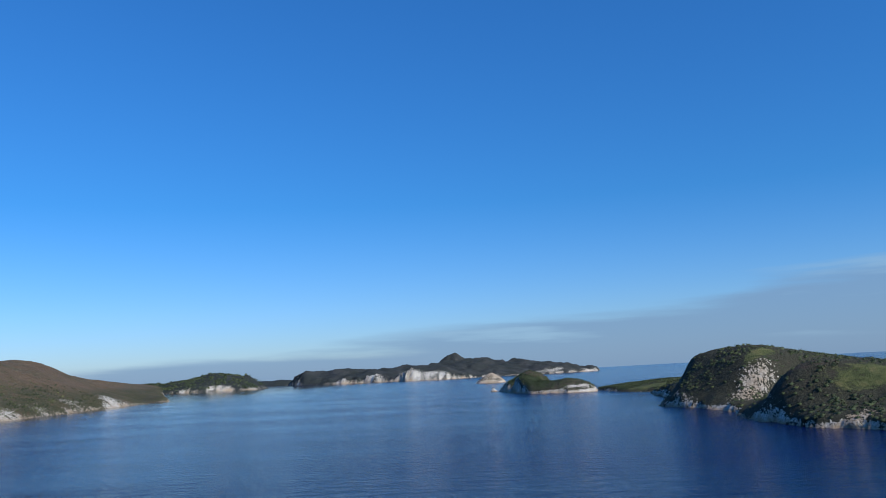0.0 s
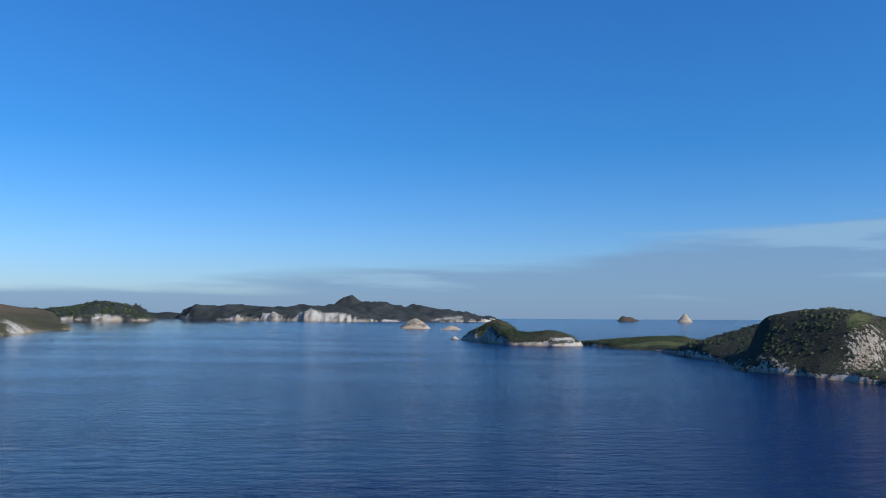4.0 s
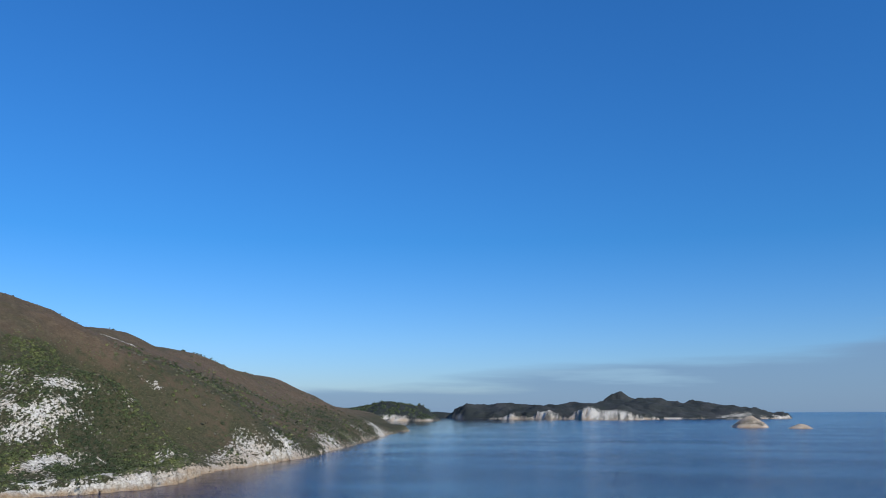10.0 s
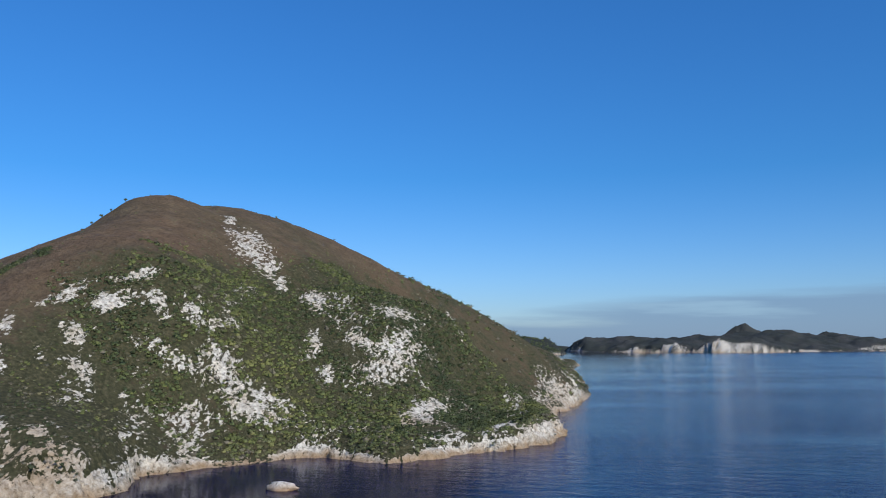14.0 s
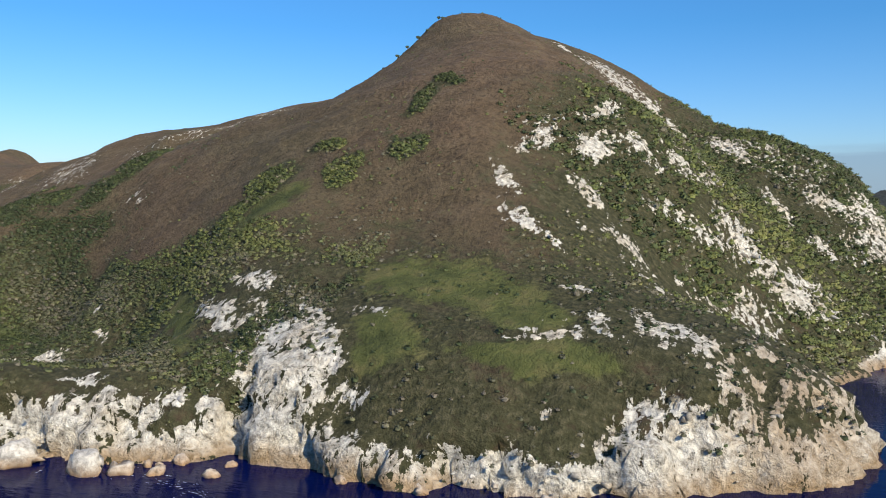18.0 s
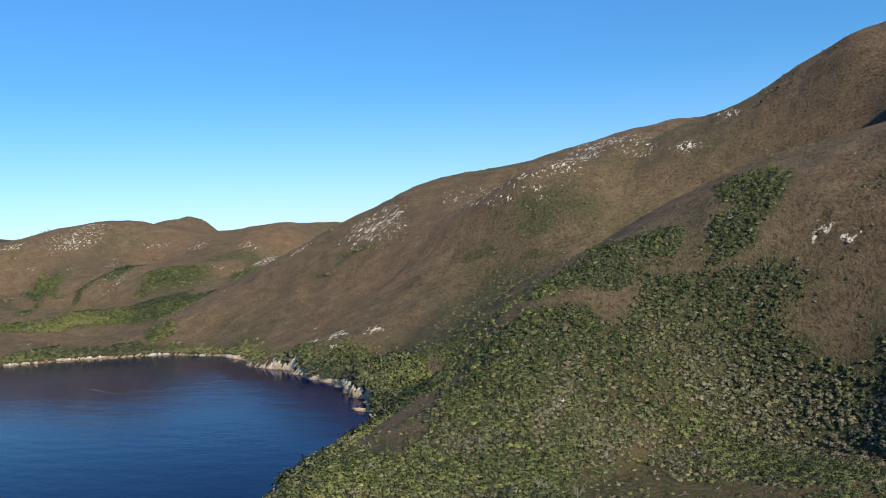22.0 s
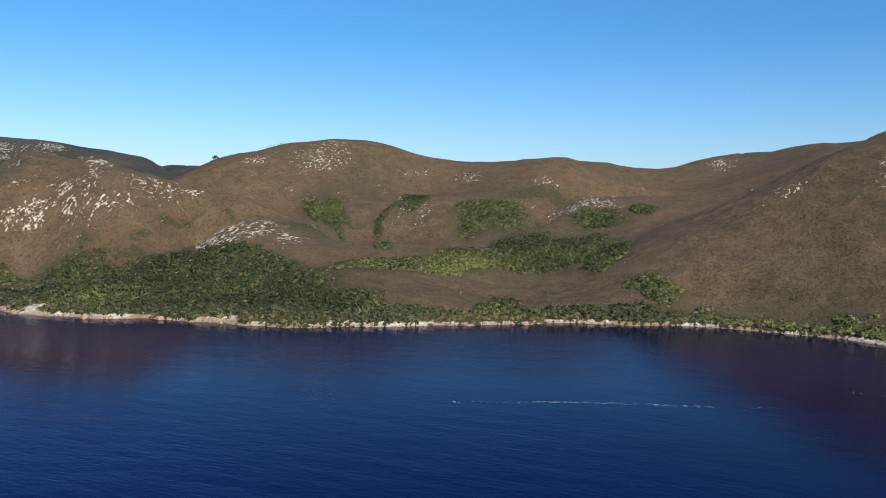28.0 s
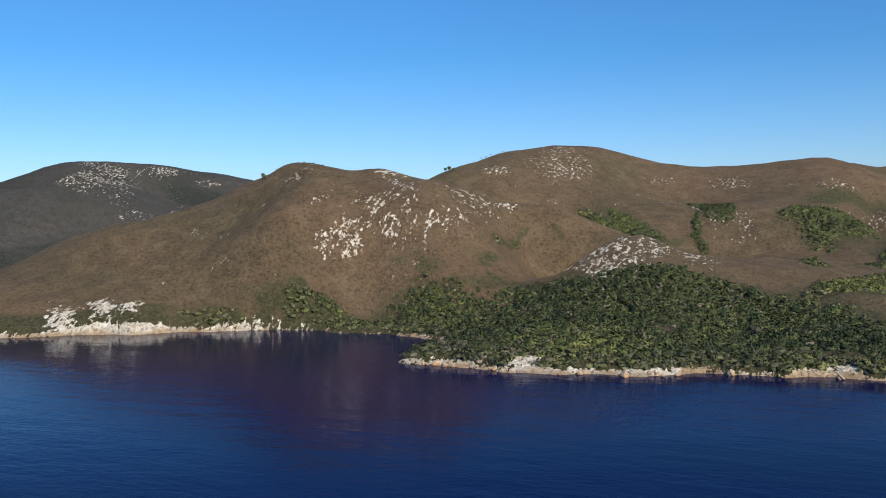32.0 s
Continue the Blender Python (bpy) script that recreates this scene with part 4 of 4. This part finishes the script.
# ---- growth and loose rock ----
def soup(name, verts, tris, mat, tone=None, normals=None):
    """One mesh from arrays of corners and triangles."""
    me = bpy.data.meshes.new(name)
    me.vertices.add(len(verts))
    me.vertices.foreach_set("co", verts.astype(np.float32).ravel())
    me.loops.add(len(tris) * 3)
    me.loops.foreach_set("vertex_index", tris.ravel().astype(np.int32))
    me.polygons.add(len(tris))
    me.polygons.foreach_set("loop_start", np.arange(0, len(tris) * 3, 3, dtype=np.int32))
    me.polygons.foreach_set("loop_total", np.full(len(tris), 3, np.int32))
    me.update(calc_edges=True)
    if tone is not None:
        att = me.color_attributes.new("tone", "FLOAT_COLOR", "POINT")
        att.data.foreach_set("color", tone.astype(np.float32).ravel())
    if normals is not None:
        me.shade_smooth()
        me.normals_split_custom_set_from_vertices(normals.astype(np.float32))
    me.materials.append(mat)
    return me


def ball(subdivisions):
    bm = bmesh.new()
    bmesh.ops.create_icosphere(bm, subdivisions=subdivisions, radius=1)
    v = np.array([p.co[:] for p in bm.verts])
    f = np.array([[q.index for q in p.verts] for p in bm.faces])
    bm.free()
    return v, f


def bush_shape(rng, sprays, seed):
    """A ragged shrub of unit radius: a lumpy heart under many small leaf sprays on several lobes."""
    v, f = ball(0)
    v = v[:, :] * (0.66 + 0.2 * rng.random((len(v), 1))) * (1, 1, 0.75)
    lobes = rng.normal(size=(5, 3)) * (0.42, 0.42, 0.22) + (0, 0, 0.25)
    verts, tris = [v], [f]
    base = len(v)
    k = rng.integers(0, 5, sprays)
    d = rng.normal(size=(sprays, 3))
    d[:, 2] = np.abs(d[:, 2]) * 0.9 - 0.15
    d /= np.linalg.norm(d, axis=1)[:, None]
    c = lobes[k] + d * (0.45 + 0.25 * rng.random((sprays, 1)))
    a = np.cross(d, rng.normal(size=(sprays, 3)))
    a /= np.linalg.norm(a, axis=1)[:, None]
    b = np.cross(d, a) + d * rng.normal(size=(sprays, 1)) * 0.5
    s = 0.17 + 0.14 * rng.random((sprays, 1))
    verts.append(np.stack([c + a * s, c - a * s * 0.7 + b * s * 0.8, c - a * s * 0.5 - b * s + d * s * 0.4], 1).reshape(-1, 3))
    tris.append(base + np.arange(sprays * 3).reshape(-1, 3))
    return np.concatenate(verts), np.concatenate(tris)


def stone_shape(rng, subdivisions):
    """A broken block: a ball cut flat by random planes."""
    v, f = ball(subdivisions)
    v = v * (1, 0.8, 0.75)
    for _ in range(12):
        nrm = rng.normal(size=3)
        nrm /= np.linalg.norm(nrm)
        over = v @ nrm - (0.34 + 0.28 * rng.random())
        v = v - np.maximum(over, 0)[:, None] * nrm * 0.97
    return v, f


def scatter(name, label, shapes, places, sizes, turns, mat, tones=None, squash=None, category="scrub"):
    verts, tris, tone, out, base = [], [], [], [], 0
    for i, (p, s, t) in enumerate(zip(places, sizes, turns)):
        v, f = shapes[i % len(shapes)]
        c, q = math.cos(t), math.sin(t)
        w = np.empty_like(v)
        w[:, 0], w[:, 1] = (v[:, 0] * c - v[:, 1] * q) * s, (v[:, 0] * q + v[:, 1] * c) * s
        w[:, 2] = v[:, 2] * s * (squash[i] if squash is not None else 1)
        verts.append(w + p)
        tris.append(f + base)
        base += len(v)
        if tones is not None:
            tone.append(np.repeat(tones[i:i + 1], len(v), 0))
            out.append(w + (0, 0, 0.7 * s))
    if tones is None:
        me = soup(name, np.concatenate(verts), np.concatenate(tris), mat)
    else:
        nrm = np.concatenate(out)
        nrm = nrm / np.linalg.norm(nrm, axis=1)[:, None] + 0.3 * np.random.default_rng(5).normal(size=nrm.shape)
        me = soup(name, np.concatenate(verts), np.concatenate(tris), mat, np.concatenate(tone), nrm / np.linalg.norm(nrm, axis=1)[:, None])
    return tagged(new(name, me), label, category, kind="stuff")


def sample(rng, box, count):
    x, y = rng.uniform(box[0], box[1], count), rng.uniform(box[2], box[3], count)
    z, d = mainland.height(x, y)
    e = 1.5
    zx, zy = mainland.height(x + e, y)[0], mainland.height(x, y + e)[0]
    slope = np.hypot(zx - z, zy - z) / e
    return x, y, z, d, slope, relief_cover(x, y, z, d, slope)


rng = np.random.default_rng(7)
BUSHES_NEAR = [bush_shape(rng, 44, k) for k in range(7)]
BUSHES_TINY = [bush_shape(rng, 18, k) for k in range(7)]
BUSHES_FAR = [bush_shape(rng, 30, k) for k in range(7)]


def plant(name, label, box, count, shapes, small, large, density, seed, dry=0.07):
    g = np.random.default_rng(seed)
    x, y, z, d, slope, cover = sample(g, box, count)
    chance = density(x, y, z, d, slope, cover)
    keep = (g.random(count) < chance) & (d > 1.5) & (z > 1.0)
    x, y, z = x[keep], y[keep], z[keep]
    n = len(x)
    lush = np.clip(cover[keep, 1], 0, 1)
    size = (small + (large - small) * g.random(n) ** 1.6) * (0.65 + 0.45 * lush)
    hue = np.clip(0.27 + 0.42 * fbm(x, y, 30, 3, 12) + g.normal(size=n) * 0.2, 0, 1)
    dead = (g.random(n) < dry) * g.uniform(0.4, 0.9, n) + ((1 - smooth(3, 9, d[keep])) * 0.35 + 0.95 * spread(*ragged(x, y), WITHERED)) * g.random(n)
    tones = np.stack([hue, dead, hue, np.ones(n)], -1)
    places = np.stack([x, y, z + size * 0.15], -1)
    return scatter(name, label, shapes, places, size, g.random(n) * 6.28, LEAVES, tones, g.uniform(0.6, 1.0, n))


def thick_growth(x, y, z, d, slope, cover):
    return smooth(0.45, 0.7, cover[:, 1] + 0.25 * fbm(x, y, 13, 3, 66)) * (1 - smooth(0.45, 0.7, cover[:, 0])) * (1 - smooth(0.2, 0.5, cover[:, 3]))


def sparse_growth(x, y, z, d, slope, cover):
    return 0.5 * smooth(0.12, 0.5, cover[:, 1] + 0.35 * fbm(x, y, 16, 3, 67)) * (1 - 0.6 * smooth(0.6, 0.9, cover[:, 0])) * (1 - 0.8 * smooth(0.2, 0.5, cover[:, 3]))


def lone_growth(x, y, z, d, slope, cover):
    return (0.03 + 0.2 * smooth(0.0, 0.7, fbm(x, y, 35, 3, 68))) * (1 - smooth(0.3, 0.6, cover[:, 0]))


plant("scrub", "dense green coastal scrub above the cove", (-880, -660, 400, 540), 92000, BUSHES_FAR, 0.32, 0.75, thick_growth, 21)
plant("scrub", "low olive scrub between pale rocks on the cape", (-860, -490, 385, 680), 38000, BUSHES_FAR, 0.28, 0.7, sparse_growth, 22, 0.45)
plant("scrub", "dense green tea-tree forest round the bay", (-1300, -880, 520, 780), 92000, BUSHES_FAR, 0.6, 1.3, thick_growth, 23)
plant("scrub", "dark tea-tree thicket below the cape slabs", (-650, -490, 470, 640), 12000, BUSHES_FAR, 0.6, 1.3, thick_growth, 26)


def ledge_growth(x, y, z, d, slope, cover):
    return smooth(0.5, 0.7, cover[:, 0]) * smooth(0.0, 0.5, fbm(x, y, 12, 3, 70))


def cling_growth(x, y, z, d, slope, cover):
    return 0.6 * smooth(-0.1, 0.3, fbm(x, y, 10, 3, 72)) * (1 - smooth(14, 26, d))


def fringe_growth(x, y, z, d, slope, cover):
    return (1 - smooth(11, 17, d)) * (0.75 + 0.25 * smooth(-0.3, 0.2, fbm(x, y, 9, 2, 73)))


plant("scrub", "tall dark tea-trees overhanging the water round the point", (-892, -826, 432, 572), 15000, BUSHES_FAR, 0.8, 1.7, fringe_growth, 29)
plant("scrub", "small dark bushes on ledges of the white cliffs", (-725, -575, 384, 450), 3000, BUSHES_TINY, 0.25, 0.75, ledge_growth, 27)
plant("scrub", "dark bushes clinging to the bay cliff", (-965, -862, 525, 602), 9000, BUSHES_FAR, 0.45, 1.0, cling_growth, 28)
plant("scrub", "scattered dark bushes on the heath slopes", (-1330, -560, 420, 800), 90000, BUSHES_TINY, 0.22, 0.75, lone_growth, 24, 0.3)
plant("scrub", "olive scrub on the northern slopes", (-760, -510, 680, 1300), 9000, BUSHES_FAR, 0.9, 1.9, sparse_growth, 25, 0.4)

STONES_BIG, STONES_SMALL = [stone_shape(rng, 2) for k in range(6)], [stone_shape(rng, 1) for k in range(8)]

RIBS_SMALL = [(v * (1.9, 0.62, 0.95), f) for v, f in STONES_SMALL]


def strew(name, label, box, count, shapes, small, large, level, seed, flatten=0.8, strike=None):
    g = np.random.default_rng(seed)
    x, y, z, d, slope, cover = sample(g, box, count)
    keep = (g.random(count) < smooth(level, level + 0.35, cover[:, 0] + 0.45 * fbm(x, y, 7, 3, 69))) & (d > 0.3)
    x, y, z = x[keep], y[keep], z[keep]
    n = len(x)
    size = small + (large - small) * g.random(n) ** 2.5
    return scatter(name, label, shapes, np.stack([x, y, z - size * 0.12], -1), size, g.random(n) * 6.28 if strike is None else radians(strike) + 0.3 * g.normal(size=n), STONE, None, g.uniform(0.6, 1.1, n) * flatten, "rocks")


strew("rubble", "broken pale quartzite blocks on the sea cliffs", (-725, -575, 384, 450), 1400, STONES_BIG, 0.3, 1.1, 0.5, 31)
strew("rubble", "pale quartzite outcrops on the cape hill", (-720, -490, 440, 700), 15000, RIBS_SMALL, 0.35, 1.3, 0.52, 32, 0.8, 128)
strew("rubble", "pale rock ledge along the cove shore", (-860, -700, 400, 520), 5000, STONES_BIG, 0.5, 1.8, 0.5, 33)
strew("rubble", "white rock ribs on the hills round the bay", (-1340, -780, 520, 840), 66000, RIBS_SMALL, 0.22, 0.85, 0.38, 34, 1.0, 100)


# ---- loose things ----
def part(name, me, parent, label=""):
    ob = new(name, me)
    ob.parent = parent
    return tagged(ob, label)


def sea_rock(label, x, y, z, size, wide, tall, turn, seed, kind="boulder"):
    """A single weathered block standing in the water or at the cliff foot."""
    g = np.random.default_rng(seed)
    v, f = stone_shape(g, 3)
    v = 0.55 * v + 0.3 * v / np.linalg.norm(v, axis=1)[:, None]
    v = v * (1 + 0.3 * (ridged(v[:, 0] * 3 + seed, v[:, 1] * 3 + v[:, 2] * 2, 1.6, 3, seed) - 0.5)[:, None])
    c, s = math.cos(radians(turn)), math.sin(radians(turn))
    v = v * (size, wide, tall)
    v = np.stack([v[:, 0] * c - v[:, 1] * s, v[:, 0] * s + v[:, 1] * c, v[:, 2]], -1)
    me = soup(kind, v, f, STONE)
    ob = new(kind, me)
    ob.location = (x, y, z)
    return tagged(ob, label, "rock", "rocks along the shore")


sea_rock("low pale islet rock with a rust-stained waterline", -546, 443, 0.1, 5.2, 3.6, 2.6, 10, 1)
sea_rock("pale rock awash off the cliff nose", -575, 404, 0, 3.6, 2.6, 2.2, 170, 2)
sea_rock("flat brownish rock awash off the cliff nose", -567, 404, -0.3, 4, 2.6, 1.8, 5, 3)
sea_rock("large rounded white boulder at the cliff foot", -691, 385, 1.0, 4.4, 3.4, 3.6, 20, 4)
sea_rock("large white boulder at the cliff foot", -680, 385.5, 0.7, 4.6, 3.2, 3.2, 160, 5)
sea_rock("small rusty boulder at the cliff foot", -671, 388, 0.2, 1.6, 1.4, 1.6, 60, 6)
sea_rock("small rusty boulder at the cliff foot", -664, 389, 0.1, 1.5, 1.2, 1.3, 10, 7)
sea_rock("rusty rock awash in the cove mouth", -716, 392, -0.3, 2.2, 1.6, 1.4, 50, 8)
sea_rock("dark rock awash in white foam", -712, 399, -0.3, 2.0, 1.3, 1.2, 0, 9)
sea_rock("flat orange rock on the cove shore", -748, 421, 0, 3.2, 1.6, 1.2, 20, 10)
sea_rock("small pale rock off the point", -837, 420, -0.2, 2.2, 1.6, 1.5, 70, 11)
sea_rock("low pale rock ledge beside the thicket", -850, 499, -0.1, 4.5, 1.6, 1.0, 160, 12)
sea_rock("small pale rock off the beach", -585, 468, -0.2, 1.3, 1.0, 1.0, 30, 13)
sea_rock("small dark rock off the islet", 22, 1228, 0, 8, 6, 7, 0, 15)


def tree(label, x, y, tall, turn):
    """A wind-bent gum: leaning tapered trunk, forked limbs and separate leaf clumps."""
    g = np.random.default_rng(int(abs(x * 13 + y)))
    base = new("tree")
    base.location = (x, y, float(mainland.height(np.array([x]), np.array([y]))[0][0]) - 0.1)
    base.rotation_euler = (0, 0, turn)
    bm = bmesh.new()

    def limb(a, b, ra, rb):
        axis = Vector(b) - Vector(a)
        q = axis.to_track_quat("Z", "Y").to_matrix().to_4x4()
        bmesh.ops.create_cone(bm, cap_ends=True, segments=6, radius1=ra, radius2=rb, depth=axis.length,
                              matrix=Matrix.Translation((Vector(a) + Vector(b)) / 2) @ q)
    fork = (tall * 0.12, 0, tall * 0.5)
    limb((0, 0, -0.2), fork, tall * 0.07, tall * 0.045)
    tips = [(tall * 0.3, 0.1 * tall, tall * 0.85), (tall * 0.02, -0.2 * tall, tall * 0.8), (tall * 0.2, 0.25 * tall, tall * 0.7), (-tall * 0.12, 0.08 * tall, tall * 0.9)]
    for tip in tips:
        limb(fork, tip, tall * 0.026, tall * 0.01)
    me = bpy.data.meshes.new("trunk")
    bm.to_mesh(me)
    bm.free()
    me.materials.append(BARK)
    part("trunk", me, base, "thin grey forked trunk")
    verts, tris, n = [], [], 0
    for k, tip in enumerate(tips):
        v, f = BUSHES_NEAR[k % 7]
        verts.append(v * (tall * 0.24, tall * 0.24, tall * 0.36) + np.array(tip) * (0.9, 0.9, 0.72))
        tris.append(f + n)
        n += len(v)
    v = np.concatenate(verts)
    crown = soup("crown", v, np.concatenate(tris), LEAVES, np.tile((0.15 + 0.3 * g.random(), 0.05, 0, 1), (len(v), 1)))
    part("crown", crown, base, "sparse dark leaf clumps")
    return tagged(base, label, "tree", "trees along the ridge")


for x, y, tall in [(-693, 586, 2.4), (-692, 578, 2.8), (-694, 571, 2.2), (-696, 567, 3.0), (-699, 565, 2.4), (-702, 563, 2.8), (-706, 561, 2.0), (-710, 559, 2.2), (-690, 590, 1.8),
                   (-759, 660, 3.0), (-757, 662, 2.4), (-753, 661, 3.2), (-748, 659, 2.6), (-733, 657, 2.6), (-671, 682, 2.2), (-669, 670, 1.8)]:
    tree("small wind-bent gum tree on the heath ridge", x, y, 0.6 * tall, (x * 7.3) % 6.28)
for x, y, tall in [(-1309, 628, 2.2), (-1312, 632, 1.8), (-1284, 750, 2.6), (-1287, 752, 2.2), (-1281, 748, 2.0)]:
    tree("small dark tree on the skyline beyond the bay", x, y, tall, (x * 5.1) % 6.28)


def dead_tree(x, y, tall, seed):
    """A bleached, leafless shrub: a forked stem and a fan of bare branches."""
    g = np.random.default_rng(seed)
    base = new("dead_tree")
    base.location = (x, y, float(mainland.height(np.array([x]), np.array([y]))[0][0]) - 0.15)
    base.rotation_euler = (0, 0, g.uniform(0, 6.28))

    def stick(name, a, b, ra, rb):
        bm = bmesh.new()
        axis = Vector(b) - Vector(a)
        bmesh.ops.create_cone(bm, cap_ends=True, segments=5, radius1=ra, radius2=rb, depth=axis.length,
                              matrix=Matrix.Translation((Vector(a) + Vector(b)) / 2) @ axis.to_track_quat("Z", "Y").to_matrix().to_4x4())
        me = bpy.data.meshes.new(name)
        bm.to_mesh(me)
        bm.free()
        me.materials.append(DRY_WOOD)
        part(name, me, base)
    fork = (0.1 * tall, 0, 0.35 * tall)
    stick("trunk", (0, 0, -0.2), fork, 0.032 * tall, 0.022 * tall)
    for k in range(7):
        a = k * 0.9 + g.uniform(0, 0.6)
        reach = g.uniform(0.25, 0.55) * tall
        stick("branch", fork, (fork[0] + reach * math.cos(a), reach * math.sin(a), tall * g.uniform(0.6, 1.0)), 0.016 * tall, 0.005 * tall)
    return tagged(base, "bleached leafless tea-tree at the water's edge", "dead tree", "dead trees along the shore")


def along(points, count, inland, seed):
    """Spots scattered along a line of shore points, a few metres inland."""
    g = np.random.default_rng(seed)
    out = []
    for k in range(count):
        i = g.integers(0, len(points) - 1)
        t = g.random()
        (ax, ay), (bx, by) = points[i], points[i + 1]
        s = math.hypot(bx - ax, by - ay)
        off = inland + g.normal() * 0.8
        x, y = ax + t * (bx - ax) - (by - ay) / s * -off, ay + t * (by - ay) - (bx - ax) / s * off
        if shore_distance(np.array([x]), np.array([y]), mainland.ring)[0] * inland < 0:
            x, y = 2 * (ax + t * (bx - ax)) - x, 2 * (ay + t * (by - ay)) - y
        out.append((float(x), float(y)))
    return out


for k, (x, y) in enumerate(along(BAY, 26, 6.5, 61) + along(POINT, 7, 7, 62) + along(COVE[2:], 7, 8, 63)):
    dead_tree(x, y, 1.7 + (k * 37 % 17) / 14, 400 + k)
for k, (x, y) in enumerate(along(CLIFF_FOOT, 16, -1.5, 64) + along(COVE, 12, -1.0, 65)):
    s = 0.7 + (k * 29 % 13) / 9
    sea_rock("pale boulder at the foot of the cliffs with a rusty base", x, y, 0.1, s * 1.3, s, s * 1.1, k * 47, 500 + k)
for k, (x, y) in enumerate(along(BAY, 20, 0.6, 66) + along(POINT, 6, 0.5, 67)):
    s = 0.5 + (k * 31 % 11) / 13
    sea_rock("white boulder on the bay shore beside the scrub", x, y, 0.2, s * 1.5, s, s, k * 53, 560 + k)

# ---- scrub on the islands ----
for k, (ob, r, box) in enumerate(ISLANDS[:3] + ISLANDS[5:6]):
    g = np.random.default_rng(90 + k)
    far = k > 2
    n = 16000
    x, y = g.uniform(box[0], box[1], n), g.uniform(box[2], box[3], n)
    z, d = r.height(x, y)
    zx, zy = r.height(x + 2, y)[0], r.height(x, y + 2)[0]
    slope = np.hypot(zx - z, zy - z) / 2
    cover = relief_cover(x, y, z, d, slope, r.green)
    keep = (d > 3) & (slope < 0.95) & (g.random(n) < (0.25 + 0.7 * smooth(-0.2, 0.3, fbm(x, y, 40, 3, 13)))) & (cover[:, 0] < 0.6) & (cover[:, 3] < 0.4)
    x, y, z = x[keep][:3300], y[keep][:3300], z[keep][:3300]
    size = g.uniform(0.8, 1.9, len(x)) * (4.0 if far else 1.0)
    tones = np.stack([np.clip(0.08 + 0.25 * fbm(x, y, 60, 2, 12) + 0.1 * g.normal(size=len(x)), 0, 1), 0 * x, 0 * x, 1 + 0 * x], -1)
    cloth = scatter("scrub_cover", "", BUSHES_TINY, np.stack([x, y, z], -1), size, g.random(len(x)) * 6.28, LEAVES, tones, np.full(len(x), 0.7), "")
    cloth.parent = ob
    tagged(cloth, "dark green wind-clipped scrub")


# ---- foam ----
def foam(label, x, y, length, width, turn, seed, bits):
    """Torn flecks of foam lying on the water."""
    g = np.random.default_rng(seed)
    verts, tris = [], []
    for k in range(bits):
        u, v = length * max(-1, min(1, g.normal() * 0.5)), g.normal() * width
        cx, cy = u, v + width * 2.2 * math.sin(u / length * 3.1 + seed)
        m, r = 7, g.uniform(0.04, 0.16) * (1 + length / 60)
        a0 = len(verts)
        verts.append((cx, cy, 0.0))
        for q in range(m):
            a = 6.283 * q / m
            rr = r * g.uniform(0.4, 1.0)
            verts.append((cx + rr * 1.9 * math.cos(a), cy + rr * 0.45 * math.sin(a), 0.0))
        tris += [(a0, a0 + 1 + q, a0 + 1 + (q + 1) % m) for q in range(m)]
    v = np.array(verts)
    c, s = math.cos(radians(turn)), math.sin(radians(turn))
    v = np.stack([v[:, 0] * c - v[:, 1] * s + x, v[:, 0] * s + v[:, 1] * c + y, np.full(len(v), 0.03)], -1)
    return tagged(new("foam", soup("foam", v, np.array(tris), FOAM)), label, "foam", kind="stuff")


foam("white surf flecks round the rocks in the cove mouth", -713, 396, 6, 2.0, 20, 1, 120)
foam("thin broken foam line drifting across the bay", -1005, 495, 26, 0.35, 22, 2, 160)
foam("small foam streak on the bay water", -950, 520, 16, 0.5, 165, 3, 60)
foam("surf flecks along the cliff foot", -668, 384, 18, 1.0, 175, 4, 90)
